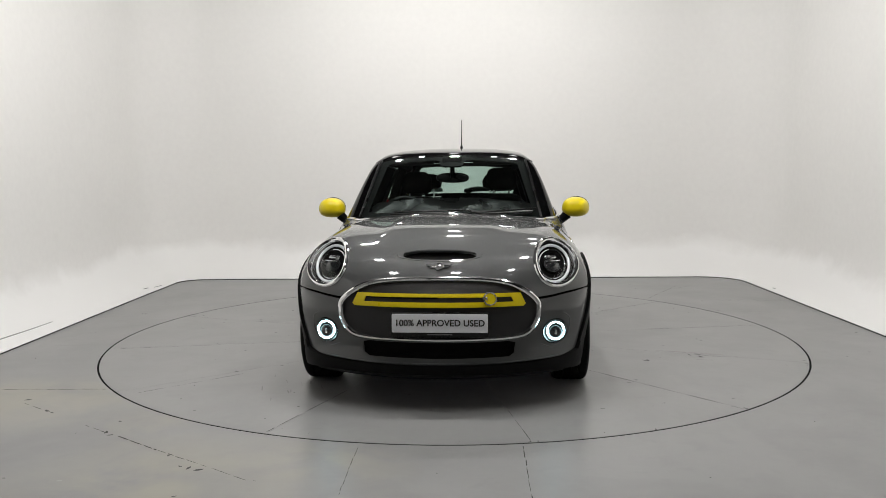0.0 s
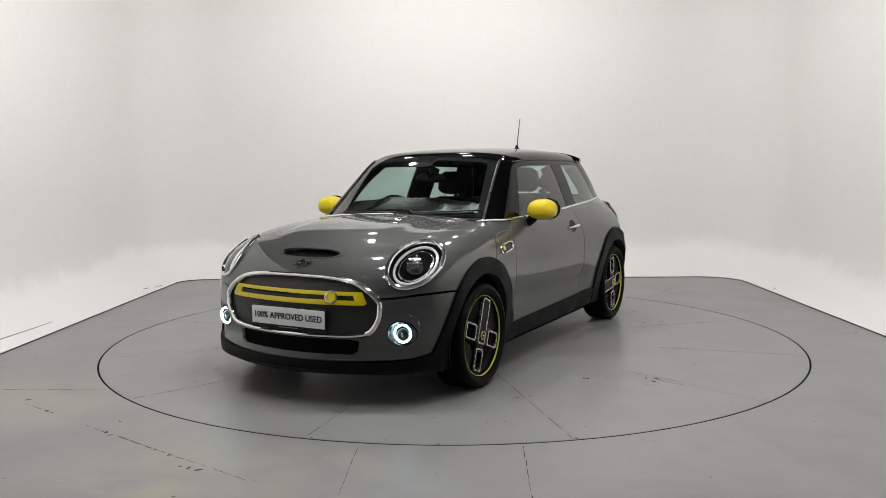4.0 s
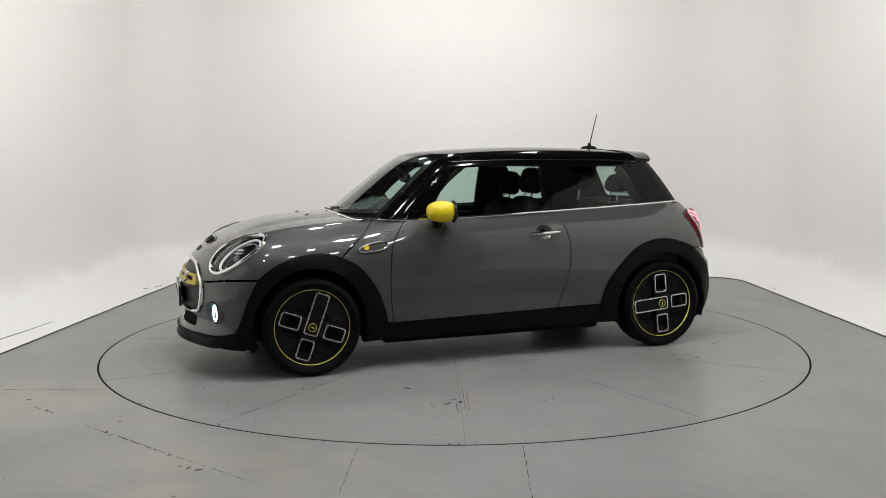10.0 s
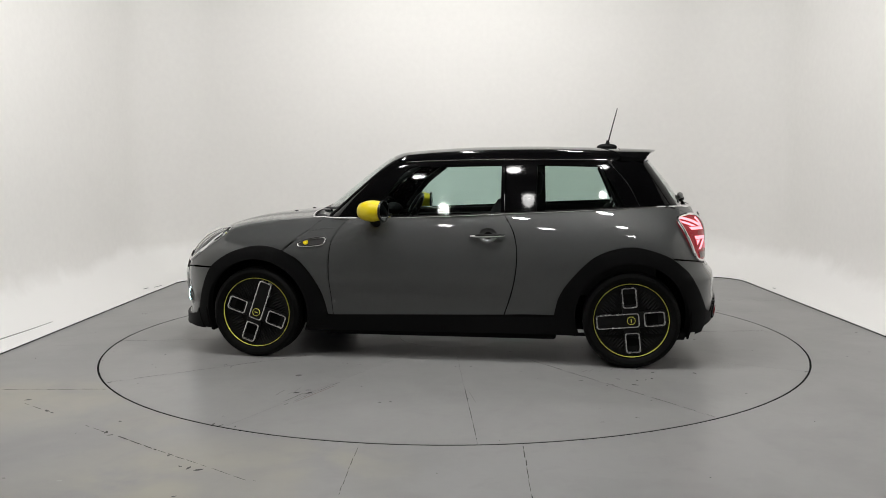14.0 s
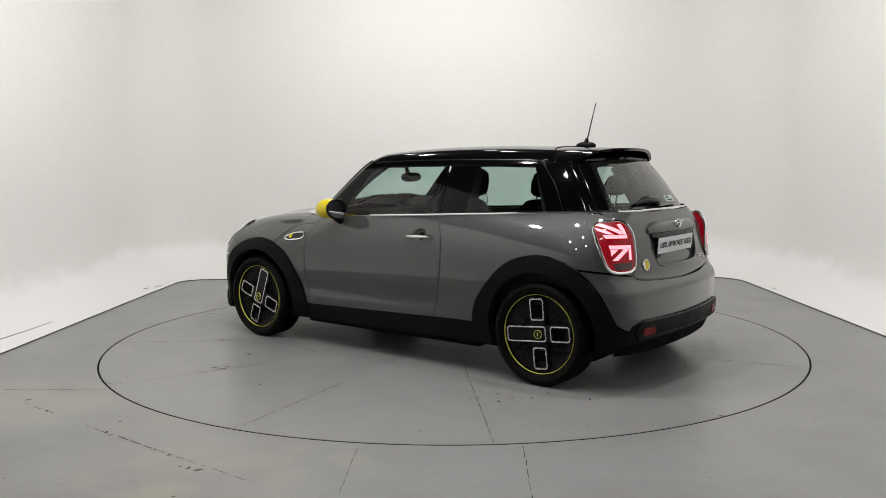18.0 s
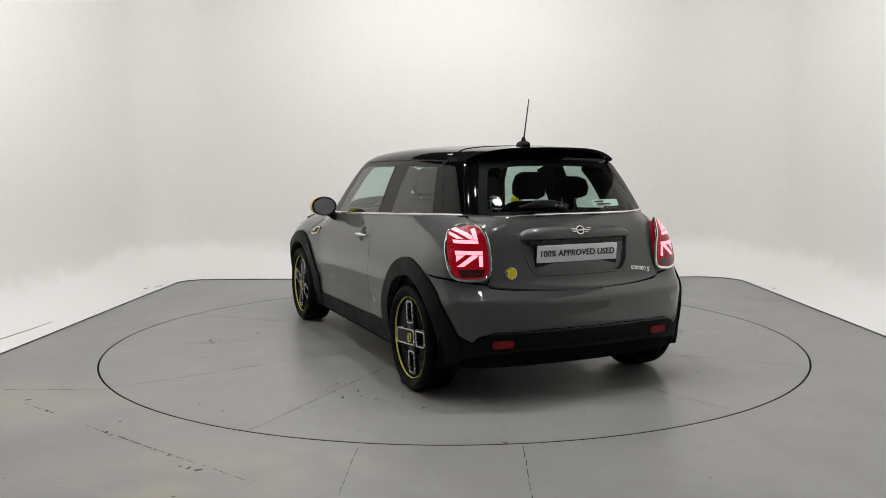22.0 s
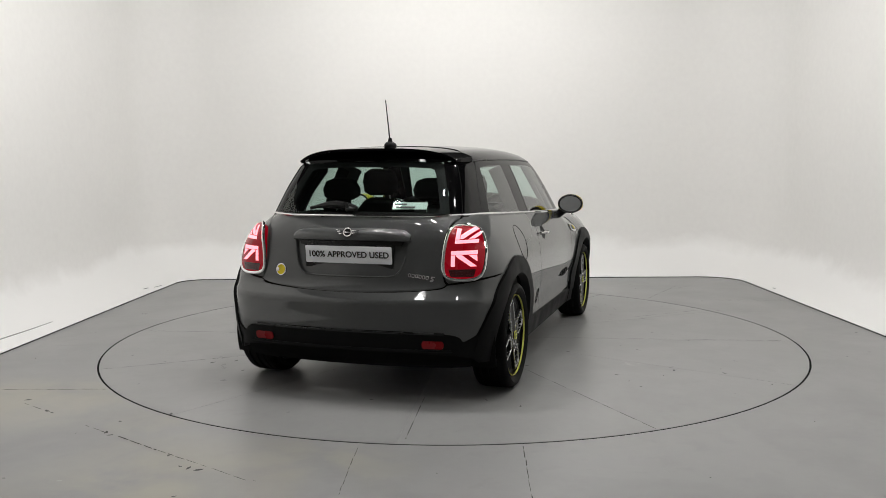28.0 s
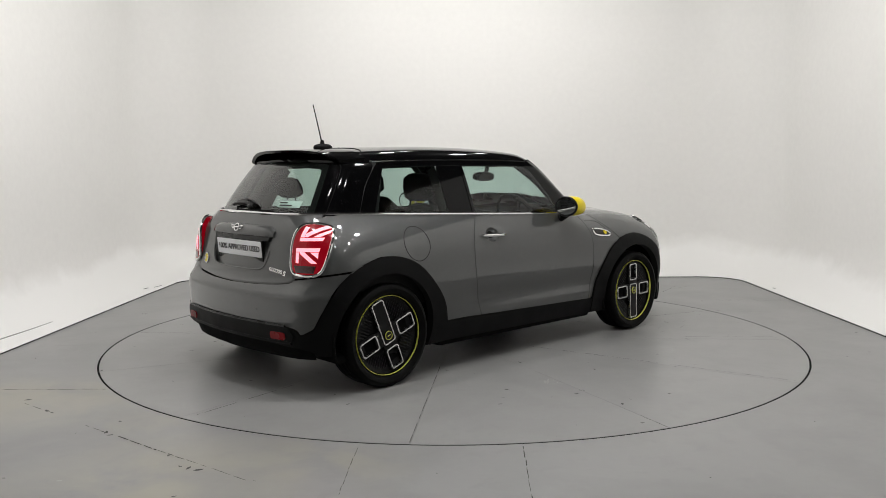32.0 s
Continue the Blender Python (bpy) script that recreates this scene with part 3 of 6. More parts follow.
def flute(x, z):
    """Depth of the shallow hollow along the foot of the doors, fading out towards the wheels."""
    return 0.017 * np.exp(-((z - 0.425) / 0.075) ** 2) / (1 + np.exp((np.abs(x - 0.12) - 0.70) / 0.05))


def body_f(P):
    """Positive inside the lower body."""
    x, y, z = P[:, 0], P[:, 1], P[:, 2]
    ay = np.sqrt(y * y + 1e-5)
    w = WIDE(x)
    side = w - (w - BELT(x)) * (np.maximum(z - 0.58, 0) / 0.42) ** 2.8 - 0.30 * np.maximum(0.62 - z, 0) ** 2 - flute(x, z) - ay
    front = NOSE(z) - 0.46 * y * y - x
    dome = 0.013 / (1 + np.exp((ay - 0.37 + 0.10 * (1.6 - x)) / 0.022)) / (1 + np.exp((x - 1.60) / 0.05))
    top = HOOD(x) + dome - 0.05 * y * y - 0.10 * y ** 4 - z
    rear = x - (TAIL(z) + 0.17 * y * y)
    return smin(smin(smin(side, front, 0.16), rear, 0.22), top, 0.20)


GLAZE = smooth_curve([-1.8, -1.49, -1.2, -0.9, -0.4, 0.1, 0.4, 0.7, 1.1], [0.53, 0.61, 0.662, 0.688, 0.705, 0.706, 0.698, 0.680, 0.64])
SCREEN = smooth_curve([0.85, 0.94, 1.04, 1.163, 1.279, 1.34, 1.45], [1.12, 1.0, 0.872, 0.715, 0.562, 0.478, 0.33])
BACK = smooth_curve([0.9, 1.03, 1.15, 1.264, 1.4], [-1.70, -1.615, -1.53, -1.44, -1.325])
ROOF = smooth_curve([-1.6, -1.24, -0.82, -0.4, 0.0, 0.25, 0.5, 0.8], [1.372, 1.397, 1.418, 1.424, 1.414, 1.397, 1.362, 1.29])


def glass_f(P):
    """Positive inside the roof and glass."""
    x, y, z = P[:, 0], P[:, 1], P[:, 2]
    ay = np.sqrt(y * y + 1e-5)
    side = GLAZE(x) - 0.39 * (z - 1.0) - 0.30 * np.maximum(z - 1.1, 0) ** 2 - ay
    front = SCREEN(z) - 0.58 * y * y - x
    top = ROOF(x) - 0.06 * y * y - 0.35 * y ** 4 - z
    rear = x - (BACK(z) + 0.26 * y * y)
    return smin(smin(smin(side, front, 0.07), rear, 0.09), top, 0.07)


def cast(f, O, D, far=3.0):
    """Where rays from inside leave the surface f = 0."""
    lo, hi = np.zeros(len(O)), np.full(len(O), far)
    for _ in range(34):
        mid = (lo + hi) / 2
        ins = f(O + D * mid[:, None]) > 0
        lo, hi = np.where(ins, mid, lo), np.where(ins, hi, mid)
    return O + D * lo[:, None]


def normals_of(f, P):
    e = 2.5e-3
    g = np.stack([f(P - e * a) - f(P + e * a) for a in np.eye(3)], 1)
    return g / np.maximum(np.linalg.norm(g, axis=1, keepdims=True), 1e-9)


def SIDE(f, x, z, s=1):
    return cast(f, np.array([[x, 0, z]]), np.array([[0.0, s, 0]]))[0]


def FRONT(f, y, z, x0=0.3):
    return cast(f, np.array([[x0, y, z]]), np.array([[1.0, 0, 0]]))[0]


def REAR(f, y, z, x0=-0.4):
    return cast(f, np.array([[x0, y, z]]), np.array([[-1.0, 0, 0]]))[0]


def TOP(f, x, y, z0=0.5):
    return cast(f, np.array([[x, y, z0]]), np.array([[0, 0, 1.0]]))[0]


class Lift:
    """A way to lay flat outlines on a surface: along y, x or z, or from a point inside ('p', origin)."""
    def __init__(self, kind, base=None):
        self.kind, self.base = kind, np.array(base, float) if base is not None else None

    def flat(self, P):
        P = np.asarray(P, float)
        if self.kind == "y":
            return P[:, [0, 2]]
        if self.kind == "x":
            return P[:, [1, 2]]
        if self.kind == "z":
            return P[:, [0, 1]]
        d = P - self.base
        sign = self.axis()
        return np.stack([np.arctan2(d[:, 1], sign * d[:, 0]), np.arctan2(d[:, 2], np.hypot(d[:, 0], d[:, 1]))], 1)

    def axis(self):
        return 1.0 if self.base[0] > -0.1 else -1.0

    def rays(self, uv, s=1):
        n, z = len(uv), np.zeros(len(uv))
        if self.kind == "y":
            return np.stack([uv[:, 0], z, uv[:, 1]], 1), np.tile([0.0, s, 0], (n, 1))
        if self.kind == "x":
            return np.stack([z + self.base[0], uv[:, 0], uv[:, 1]], 1), np.tile([float(s), 0, 0], (n, 1))
        if self.kind == "z":
            return np.stack([uv[:, 0], uv[:, 1], z + self.base[2]], 1), np.tile([0.0, 0, 1.0], (n, 1))
        a, e = uv[:, 0], uv[:, 1]
        D = np.stack([self.axis() * np.cos(e) * np.cos(a), np.cos(e) * np.sin(a), np.sin(e)], 1)
        return np.tile(self.base, (n, 1)), D


LY = Lift("y")
LF = Lift("p", (0.55, 0, 0.45))
LR = Lift("p", (-0.6, 0, 0.5))
LGF = Lift("p", (0.0, 0, 0.95))
LGR = Lift("p", (-0.7, 0, 0.95))
LZ = Lift("z", (0, 0, 0.9))


def resample(poly, step, closed=True):
    P = np.array(poly, float)
    Q = np.vstack([P, P[:1]]) if closed else P
    seg = np.linalg.norm(np.diff(Q, axis=0), axis=1)
    keep = []
    for i in range(len(seg)):
        k = max(1, int(round(seg[i] / step)))
        keep += [Q[i] + (Q[i + 1] - Q[i]) * j / k for j in range(k)]
    return np.array(keep)


def inset(uv, g):
    """Moves a closed flat outline inwards by g."""
    area = 0.5 * np.sum(uv[:, 0] * np.roll(uv[:, 1], -1) - uv[:, 1] * np.roll(uv[:, 0], -1))
    d = np.roll(uv, -1, 0) - uv
    n = np.stack([-d[:, 1], d[:, 0]], 1) * (1 if area > 0 else -1)
    n /= np.maximum(np.linalg.norm(n, axis=1, keepdims=True), 1e-9)
    b = n + np.roll(n, 1, 0)
    b /= np.maximum(np.sum(b * b, 1, keepdims=True) / 2, 0.35)
    return uv + b * g


def inside_mask(pts, loops):
    c = np.zeros(len(pts), bool)
    for lp in loops:
        a, b = lp, np.roll(lp, -1, 0)
        for (x1, y1), (x2, y2) in zip(a, b):
            if y1 != y2:
                c ^= ((y1 > pts[:, 1]) != (y2 > pts[:, 1])) & (pts[:, 0] < (x2 - x1) * (pts[:, 1] - y1) / (y2 - y1) + x1)
    return c


def panel_mesh(name, f, lift, outline, mat, off=0.0, gap=0.0040, step=0.03, skirt=0.016, holes=(), s=1):
    """A sheet of the surface f within the outline (3D points near it), its rim turned in, with holes."""
    scale = 1.0 if lift.kind != "p" else 0.9
    loops = [inset(resample(lift.flat(outline), step * 0.5 / scale), gap / scale)]
    loops += [inset(resample(lift.flat(h), step * 0.5 / scale), -gap / scale) for h in holes]
    pts, edges = [], []
    for lp in loops:
        k = len(pts)
        pts += [Vector(p) for p in lp]
        edges += [(k + i, k + (i + 1) % len(lp)) for i in range(len(lp))]
    nb = len(pts)
    lo, hi = loops[0].min(0), loops[0].max(0)
    g = step / scale
    gx, gy = np.meshgrid(np.arange(lo[0] + g / 2, hi[0], g), np.arange(lo[1] + g / 2, hi[1], g))
    grid = np.stack([gx.ravel(), gy.ravel()], 1)
    grid = grid[inside_mask(grid, loops)]
    if len(grid):
        B = np.vstack(loops)
        d = np.sqrt(((grid[:, None] - B[None]) ** 2).sum(2)).min(1)
        pts += [Vector(p) for p in grid[d > g * 0.35]]
    vs, _, fs, *_ = delaunay_2d_cdt(pts, edges, [], 1, 1e-7)
    uv = np.array([tuple(v) for v in vs])
    cen = np.array([uv[list(t)].mean(0) for t in fs])
    ok = inside_mask(cen, loops)
    fs = [tuple(t) for t, q in zip(fs, ok) if q]
    O, D = lift.rays(uv, s)
    P = cast(f, O, D)
    N = normals_of(f, P)
    P = P + N * off
    # face the same way as the surface
    out = []
    for a, b, c in fs:
        nn = np.cross(P[b] - P[a], P[c] - P[a])
        out.append((a, b, c) if nn @ (N[a] + N[b] + N[c]) > 0 else (a, c, b))
    verts, nors = list(P), list(N)
    if skirt:
        count = {}
        for t in out:
            for i in range(3):
                e = (t[i], t[(i + 1) % 3])
                count[e] = count.get(e, 0) + 1
        rim = [e for e in count if (e[1], e[0]) not in count]
        twin = {}
        for e in rim:
            for v in e:
                if v not in twin:
                    twin[v] = len(verts)
                    verts.append(P[v] - N[v] * skirt)
                    nors.append(N[v])
        for a, b in rim:
            out.append((b, a, twin[a], twin[b]))
    return mesh_of(name, verts, out, mat, nors)


def mirror_y(pts):
    return [np.array((p[0], -p[1], p[2])) for p in pts]


def flip_mesh(me, name):
    """The mirror image of a mesh across the car's middle."""
    n = len(me.vertices)
    co = np.empty(n * 3)
    me.vertices.foreach_get("co", co)
    co = co.reshape(-1, 3) * (1, -1, 1)
    nor = np.zeros((n, 3))
    if me.has_custom_normals:
        cn = np.empty(len(me.loops) * 3)
        me.corner_normals.foreach_get("vector", cn)
        li = np.empty(len(me.loops), int)
        me.loops.foreach_get("vertex_index", li)
        nor[li] = cn.reshape(-1, 3) * (1, -1, 1)
    faces = [tuple(reversed(p.vertices)) for p in me.polygons]
    out = mesh_of(name, co, faces, me.materials[0], nor if me.has_custom_normals else None)
    return out


def both(name, me, parent, label=""):
    """A part on the left side and its mirror image."""
    a = part(name, me, parent, label)
    b = part(name, flip_mesh(me, name), parent, label)
    return a, b


def line(*segs, n=6):
    """One outline from several smooth runs."""
    out = []
    for sg in segs:
        out += [np.array(p) for p in (spline(sg, n) if len(sg) > 2 else sg)]
    return [p for i, p in enumerate(out) if i == 0 or np.linalg.norm(p - out[i - 1]) > 1e-5]


B, G = body_f, glass_f
LAMP_C, LAMP_U, LAMP_V = np.array((1.655, 0.620, 0.757)), np.array((-0.075, 0.124, 0.0)), np.array((-0.138, -0.010, 0.118))


def lamp_line(k=1.0, n=40):
    """The headlamp's oval on the bonnet, k times its size."""
    a = np.linspace(0, 2 * math.pi, n, endpoint=False)
    P = LAMP_C + k * (np.cos(a)[:, None] * LAMP_U + np.sin(a)[:, None] * LAMP_V)
    O = np.tile(LF.base, (n, 1))
    D = P - O
    return list(cast(B, O, D / np.linalg.norm(D, axis=1, keepdims=True)))


HANDLE_DISH = [(-0.335 + 0.058 * math.cos(a), 0.838 + 0.046 * math.sin(a)) for a in np.linspace(0, 2 * math.pi, 32, endpoint=False)]
FOG_HOLE = [FRONT(B, 0.622 + 0.066 * math.cos(a), 0.400 + 0.064 * math.sin(a)) for a in np.linspace(0, 2 * math.pi, 32, endpoint=False)]
RECESS = [(-0.335, 0.885), (-0.325, 0.775), (-0.285, 0.705), (-0.22, 0.690), (0.22, 0.690), (0.285, 0.705), (0.325, 0.775), (0.335, 0.885)]
HUB_X, HUB_Z, TYRE_R = 1.2475, 0.306, 0.306


def ribbon_on(f, pts, off=0.0):
    return [p + normals_of(f, np.array(p)[None])[0] * off for p in pts]


def build_car_body(car):
    sd = lambda pts: [SIDE(B, x, z) for x, z in pts]
    arch_f = [(1.681, 0.322), (1.632, 0.471), (1.562, 0.611), (1.45, 0.695), (1.32, 0.742), (1.192, 0.756), (1.064, 0.730), (0.938, 0.657), (0.831, 0.518), (0.778, 0.387), (0.757, 0.295)]
    arch_r = [(-0.764, 0.323), (-0.797, 0.447), (-0.870, 0.559), (-0.998, 0.688), (-1.127, 0.750), (-1.275, 0.767), (-1.425, 0.729), (-1.50, 0.690), (-1.585, 0.615), (-1.642, 0.530), (-1.676, 0.452), (-1.70, 0.385)]
    door_f = [(0.618, 0.941), (0.678, 0.868), (0.728, 0.757), (0.738, 0.535), (0.718, 0.291)]
    door_r = [(-0.439, 0.318), (-0.502, 0.522), (-0.523, 0.709), (-0.500, 0.857), (-0.434, 0.976)]
    scuttle = [(0.814, 0.941), (0.901, 0.861), (1.05, 0.733)]
    # door
    dl = line(sd(door_f), sd([(0.718, 0.291), (-0.439, 0.318)]), sd(door_r), sd([(-0.434, 0.976), (0.05, 0.957), (0.618, 0.941)]))
    doors = both("door", panel_mesh("door", B, LY, dl, M_PAINT, holes=([SIDE(B, x, z) for x, z in HANDLE_DISH],)), car, "grey painted side door")
    # wing behind the bonnet's edge
    wl = line(sd(scuttle), sd([arch_f[k] for k in range(6, 11)]), sd([arch_f[-1], door_f[-1]]), sd(door_f[::-1]), sd([(0.618, 0.941), (0.814, 0.941)]))
    both("front_wing", panel_mesh("front_wing", B, LY, wl, M_PAINT, step=0.025), car, "grey painted wing panel")
    # bonnet: one clamshell with the lamps' openings
    seam = lambda s: [FRONT(B, s * 0.70, 0.606), FRONT(B, s * 0.60, 0.592), FRONT(B, s * 0.515, 0.585)]
    crest = [FRONT(B, y, z) for y, z in ((0.465, 0.624), (0.37, 0.671), (0.22, 0.692), (0.0, 0.697))]
    rear_edge = [SIDE(B, 0.814, 0.941), TOP(B, 0.90, 0.58), TOP(B, 0.955, 0.35), TOP(B, 0.975, 0.0)]
    half = line(rear_edge[::-1], sd(scuttle), sd(arch_f[2:7][::-1]), [SIDE(B, 1.562, 0.611)] + seam(1), crest)
    bl = half + mirror_y(half[::-1])[1:-1]
    lamp = lamp_line()
    scoop = [FRONT(B, 0.195 * np.sign(math.cos(a)) * abs(math.cos(a)) ** 0.6, 0.806 + 0.017 * math.sin(a)) for a in np.linspace(0, 2 * math.pi, 28, endpoint=False)]
    part("bonnet", panel_mesh("bonnet", B, LF, bl, M_PAINT, step=0.028, holes=(lamp, mirror_y(lamp), scoop)), car, "grey painted bonnet with an air scoop")
    # front bumper
    low = [FRONT(B, y, z) for y, z in ((0.74, 0.282), (0.65, 0.256), (0.485, 0.246), (0.25, 0.247), (0.0, 0.248))]
    mouth = [FRONT(B, y, z) for y, z in ((0.515, 0.585), (0.525, 0.545), (0.515, 0.47), (0.467, 0.405), (0.377, 0.386), (0.2, 0.382), (0.0, 0.381))]
    half = line(mouth[::-1], seam(1)[::-1] + [SIDE(B, 1.562, 0.611)], sd(arch_f[:3][::-1]), low)
    intake = [(-0.405, 0.350), (-0.398, 0.305), (-0.375, 0.290), (0.375, 0.290), (0.398, 0.305), (0.405, 0.350), (0.37, 0.359), (-0.37, 0.359)]
    part("front_bumper", panel_mesh("front_bumper", B, LF, half + mirror_y(half[::-1])[1:-1], M_PAINT, step=0.026, holes=([FRONT(B, y, z) for y, z in intake], FOG_HOLE, mirror_y(FOG_HOLE))), car, "grey painted front bumper")
    # black lower lip
    bot = [FRONT(B, y, z) for y, z in ((0.0, 0.185), (0.3, 0.185), (0.55, 0.19), (0.68, 0.195))]
    half = line(bot, [SIDE(B, 1.64, 0.185), SIDE(B, 1.681, 0.322)], low)
    part("lower_lip", panel_mesh("lower_lip", B, LF, half + mirror_y(half[::-1])[1:-1], M_PLASTIC, off=0.020, gap=0.0005, step=0.03, skirt=0.04), car, "textured black plastic lower lip")
    edge = [FRONT(B, y, 0.252 + 0.016 * (abs(y) / 0.66) ** 4) for y in np.linspace(-0.66, 0.66, 41)]
    part("bumper_edge", tube_mesh("bumper_edge", ribbon_on(B, edge, 0.001), [0.003 + 0.004 * math.sin(math.pi * k / 40) for k in range(41)], M_PAINT, 8), car)
    lip = [FRONT(B, y, 0.190) + np.array((0.018, 0, 0)) for y in np.linspace(-0.66, 0.66, 31)]
    part("splitter", tube_mesh("splitter", lip, [0.006 + 0.004 * math.sin(math.pi * k / 30) for k in range(31)], M_PLASTIC), car)
    # wheel-arch cladding and sills
    def cladding(arch, hx, ends):
        a0, a1 = ends
        inner = [(hx + 0.352 * math.cos(a), HUB_Z + 0.012 + 0.352 * math.sin(a)) for a in np.linspace(radians(a0), radians(a1), 22)]
        return inner
    inner = cladding(arch_f, HUB_X, (-22, 202))
    cl = line(sd([(1.655, 0.19), (1.681, 0.322)]), sd(arch_f), sd([(0.757, 0.19), inner[-1]]), sd(inner[::-1]))
    both("wheel_arch_trim", panel_mesh("wheel_arch_trim", B, LY, cl, M_PLASTIC, off=0.014, gap=0.0, step=0.026, skirt=0.05), car, "textured black plastic wheel-arch trim")
    inner = cladding(arch_r, -HUB_X, (202, -20))
    cl = line(sd(arch_r), sd([(-1.70, 0.30), (-1.655, 0.235)]), sd(inner[::-1]), sd([(-0.764, 0.20)]))
    both("wheel_arch_trim", panel_mesh("wheel_arch_trim", B, LY, cl, M_PLASTIC, off=0.014, gap=0.0, step=0.026, skirt=0.05), car, "textured black plastic wheel-arch trim")
    sl = sd([(0.80, 0.290), (0.0, 0.305), (-0.80, 0.322), (-0.80, 0.200), (0.0, 0.193), (0.80, 0.186)])
    both("sill_trim", panel_mesh("sill_trim", B, LY, sl, M_PLASTIC, off=0.010, gap=0.0, skirt=0.06), car, "textured black plastic sill")
    # rear quarter, tailgate, bumper
    gate_side = [REAR(B, y, z) for y, z in ((0.590, 1.012), (0.548, 0.95), (0.530, 0.85), (0.528, 0.75), (0.548, 0.675), (0.565, 0.655))]
    belt_r = sd([(-0.434, 0.976), (-1.0, 0.998), (-1.3, 1.010), (-1.46, 1.014)])
    bump_top = [REAR(B, 0.565, 0.655), REAR(B, 0.66, 0.668), SIDE(B, -1.58, 0.690), SIDE(B, -1.47, 0.700)]
    ql = line(belt_r + [gate_side[0]], gate_side, bump_top, sd(arch_r[:7][::-1]), sd([arch_r[0], door_r[0]]), sd(door_r))
    both("rear_quarter", panel_mesh("rear_quarter", B, LR, ql, M_PAINT, step=0.028), car, "grey painted rear quarter panel")
    gate_bot = [REAR(B, y, z) for y, z in ((0.565, 0.655), (0.51, 0.632), (0.28, 0.615), (0.0, 0.608))]
    gate_top = [REAR(B, y, z) for y, z in ((0.0, 1.012), (0.3, 1.012), (0.590, 1.012))]
    half = line(gate_top, gate_side, gate_bot)
    recess = [REAR(B, y, z) for y, z in resample(RECESS, 0.03)]
    gate = part("tailgate", panel_mesh("tailgate", B, LR, half + mirror_y(half[::-1])[1:-1], M_PAINT, step=0.028, skirt=0.024, holes=(recess,)), car, "grey painted tailgate")
    bl_r = [SIDE(B, -1.70, 0.385)] + [REAR(B, y, z) for y, z in ((0.69, 0.362), (0.655, 0.350), (0.60, 0.385), (0.3, 0.400), (0.0, 0.398))]
    half = line(gate_bot[::-1], bump_top, sd(arch_r[6:]), bl_r)
    part("rear_bumper", panel_mesh("rear_bumper", B, LR, half + mirror_y(half[::-1])[1:-1], M_PAINT, step=0.028), car, "grey painted rear bumper")
    bot = [REAR(B, y, z) for y, z in ((0.0, 0.288), (0.4, 0.286), (0.62, 0.276))]
    half = line(bot, [REAR(B, 0.69, 0.262), SIDE(B, -1.655, 0.235), SIDE(B, -1.70, 0.385)], bl_r)
    part("rear_lower_trim", panel_mesh("rear_lower_trim", B, LR, half + mirror_y(half[::-1])[1:-1], M_PLASTIC, off=0.006, gap=0.0005, skirt=0.05), car, "textured black plastic rear valance")
    # cowl below the windscreen
    back = [TOP(B, 0.60, 0.0), TOP(B, 0.60, 0.35), TOP(B, 0.60, 0.60)]
    half = line(rear_edge[::-1], back[::-1])
    part("cowl", panel_mesh("cowl", B, LF, half + mirror_y(half[::-1])[1:-1], M_PIANO, off=-0.012, skirt=0.0), car, "black plastic cowl below the windscreen")
    # bright line round the waist
    waist = [p for p in line(sd([(0.814, 0.941), (0.618, 0.941), (0.05, 0.957), (-0.434, 0.976), (-1.0, 0.998), (-1.3, 1.010), (-1.46, 1.014)]) + [REAR(B, y, 1.014) for y in (0.58, 0.45, 0.25, 0.0)])]
    front = line([TOP(B, 0.975, 0.0), TOP(B, 0.955, 0.35), TOP(B, 0.90, 0.58), SIDE(B, 0.814, 0.941)])
    ring = front[:-1] + waist
    ring = ring + mirror_y(ring[::-1])[1:-1]
    ring = [p + normals_of(B, p[None])[0] * 0.003 for p in ring]
    part("waist_trim", tube_mesh("waist_trim", ring, 0.0080, M_CHROME, 8, True), car, "chrome waist trim round the glass")
    return doors, gate, lamp, scoop


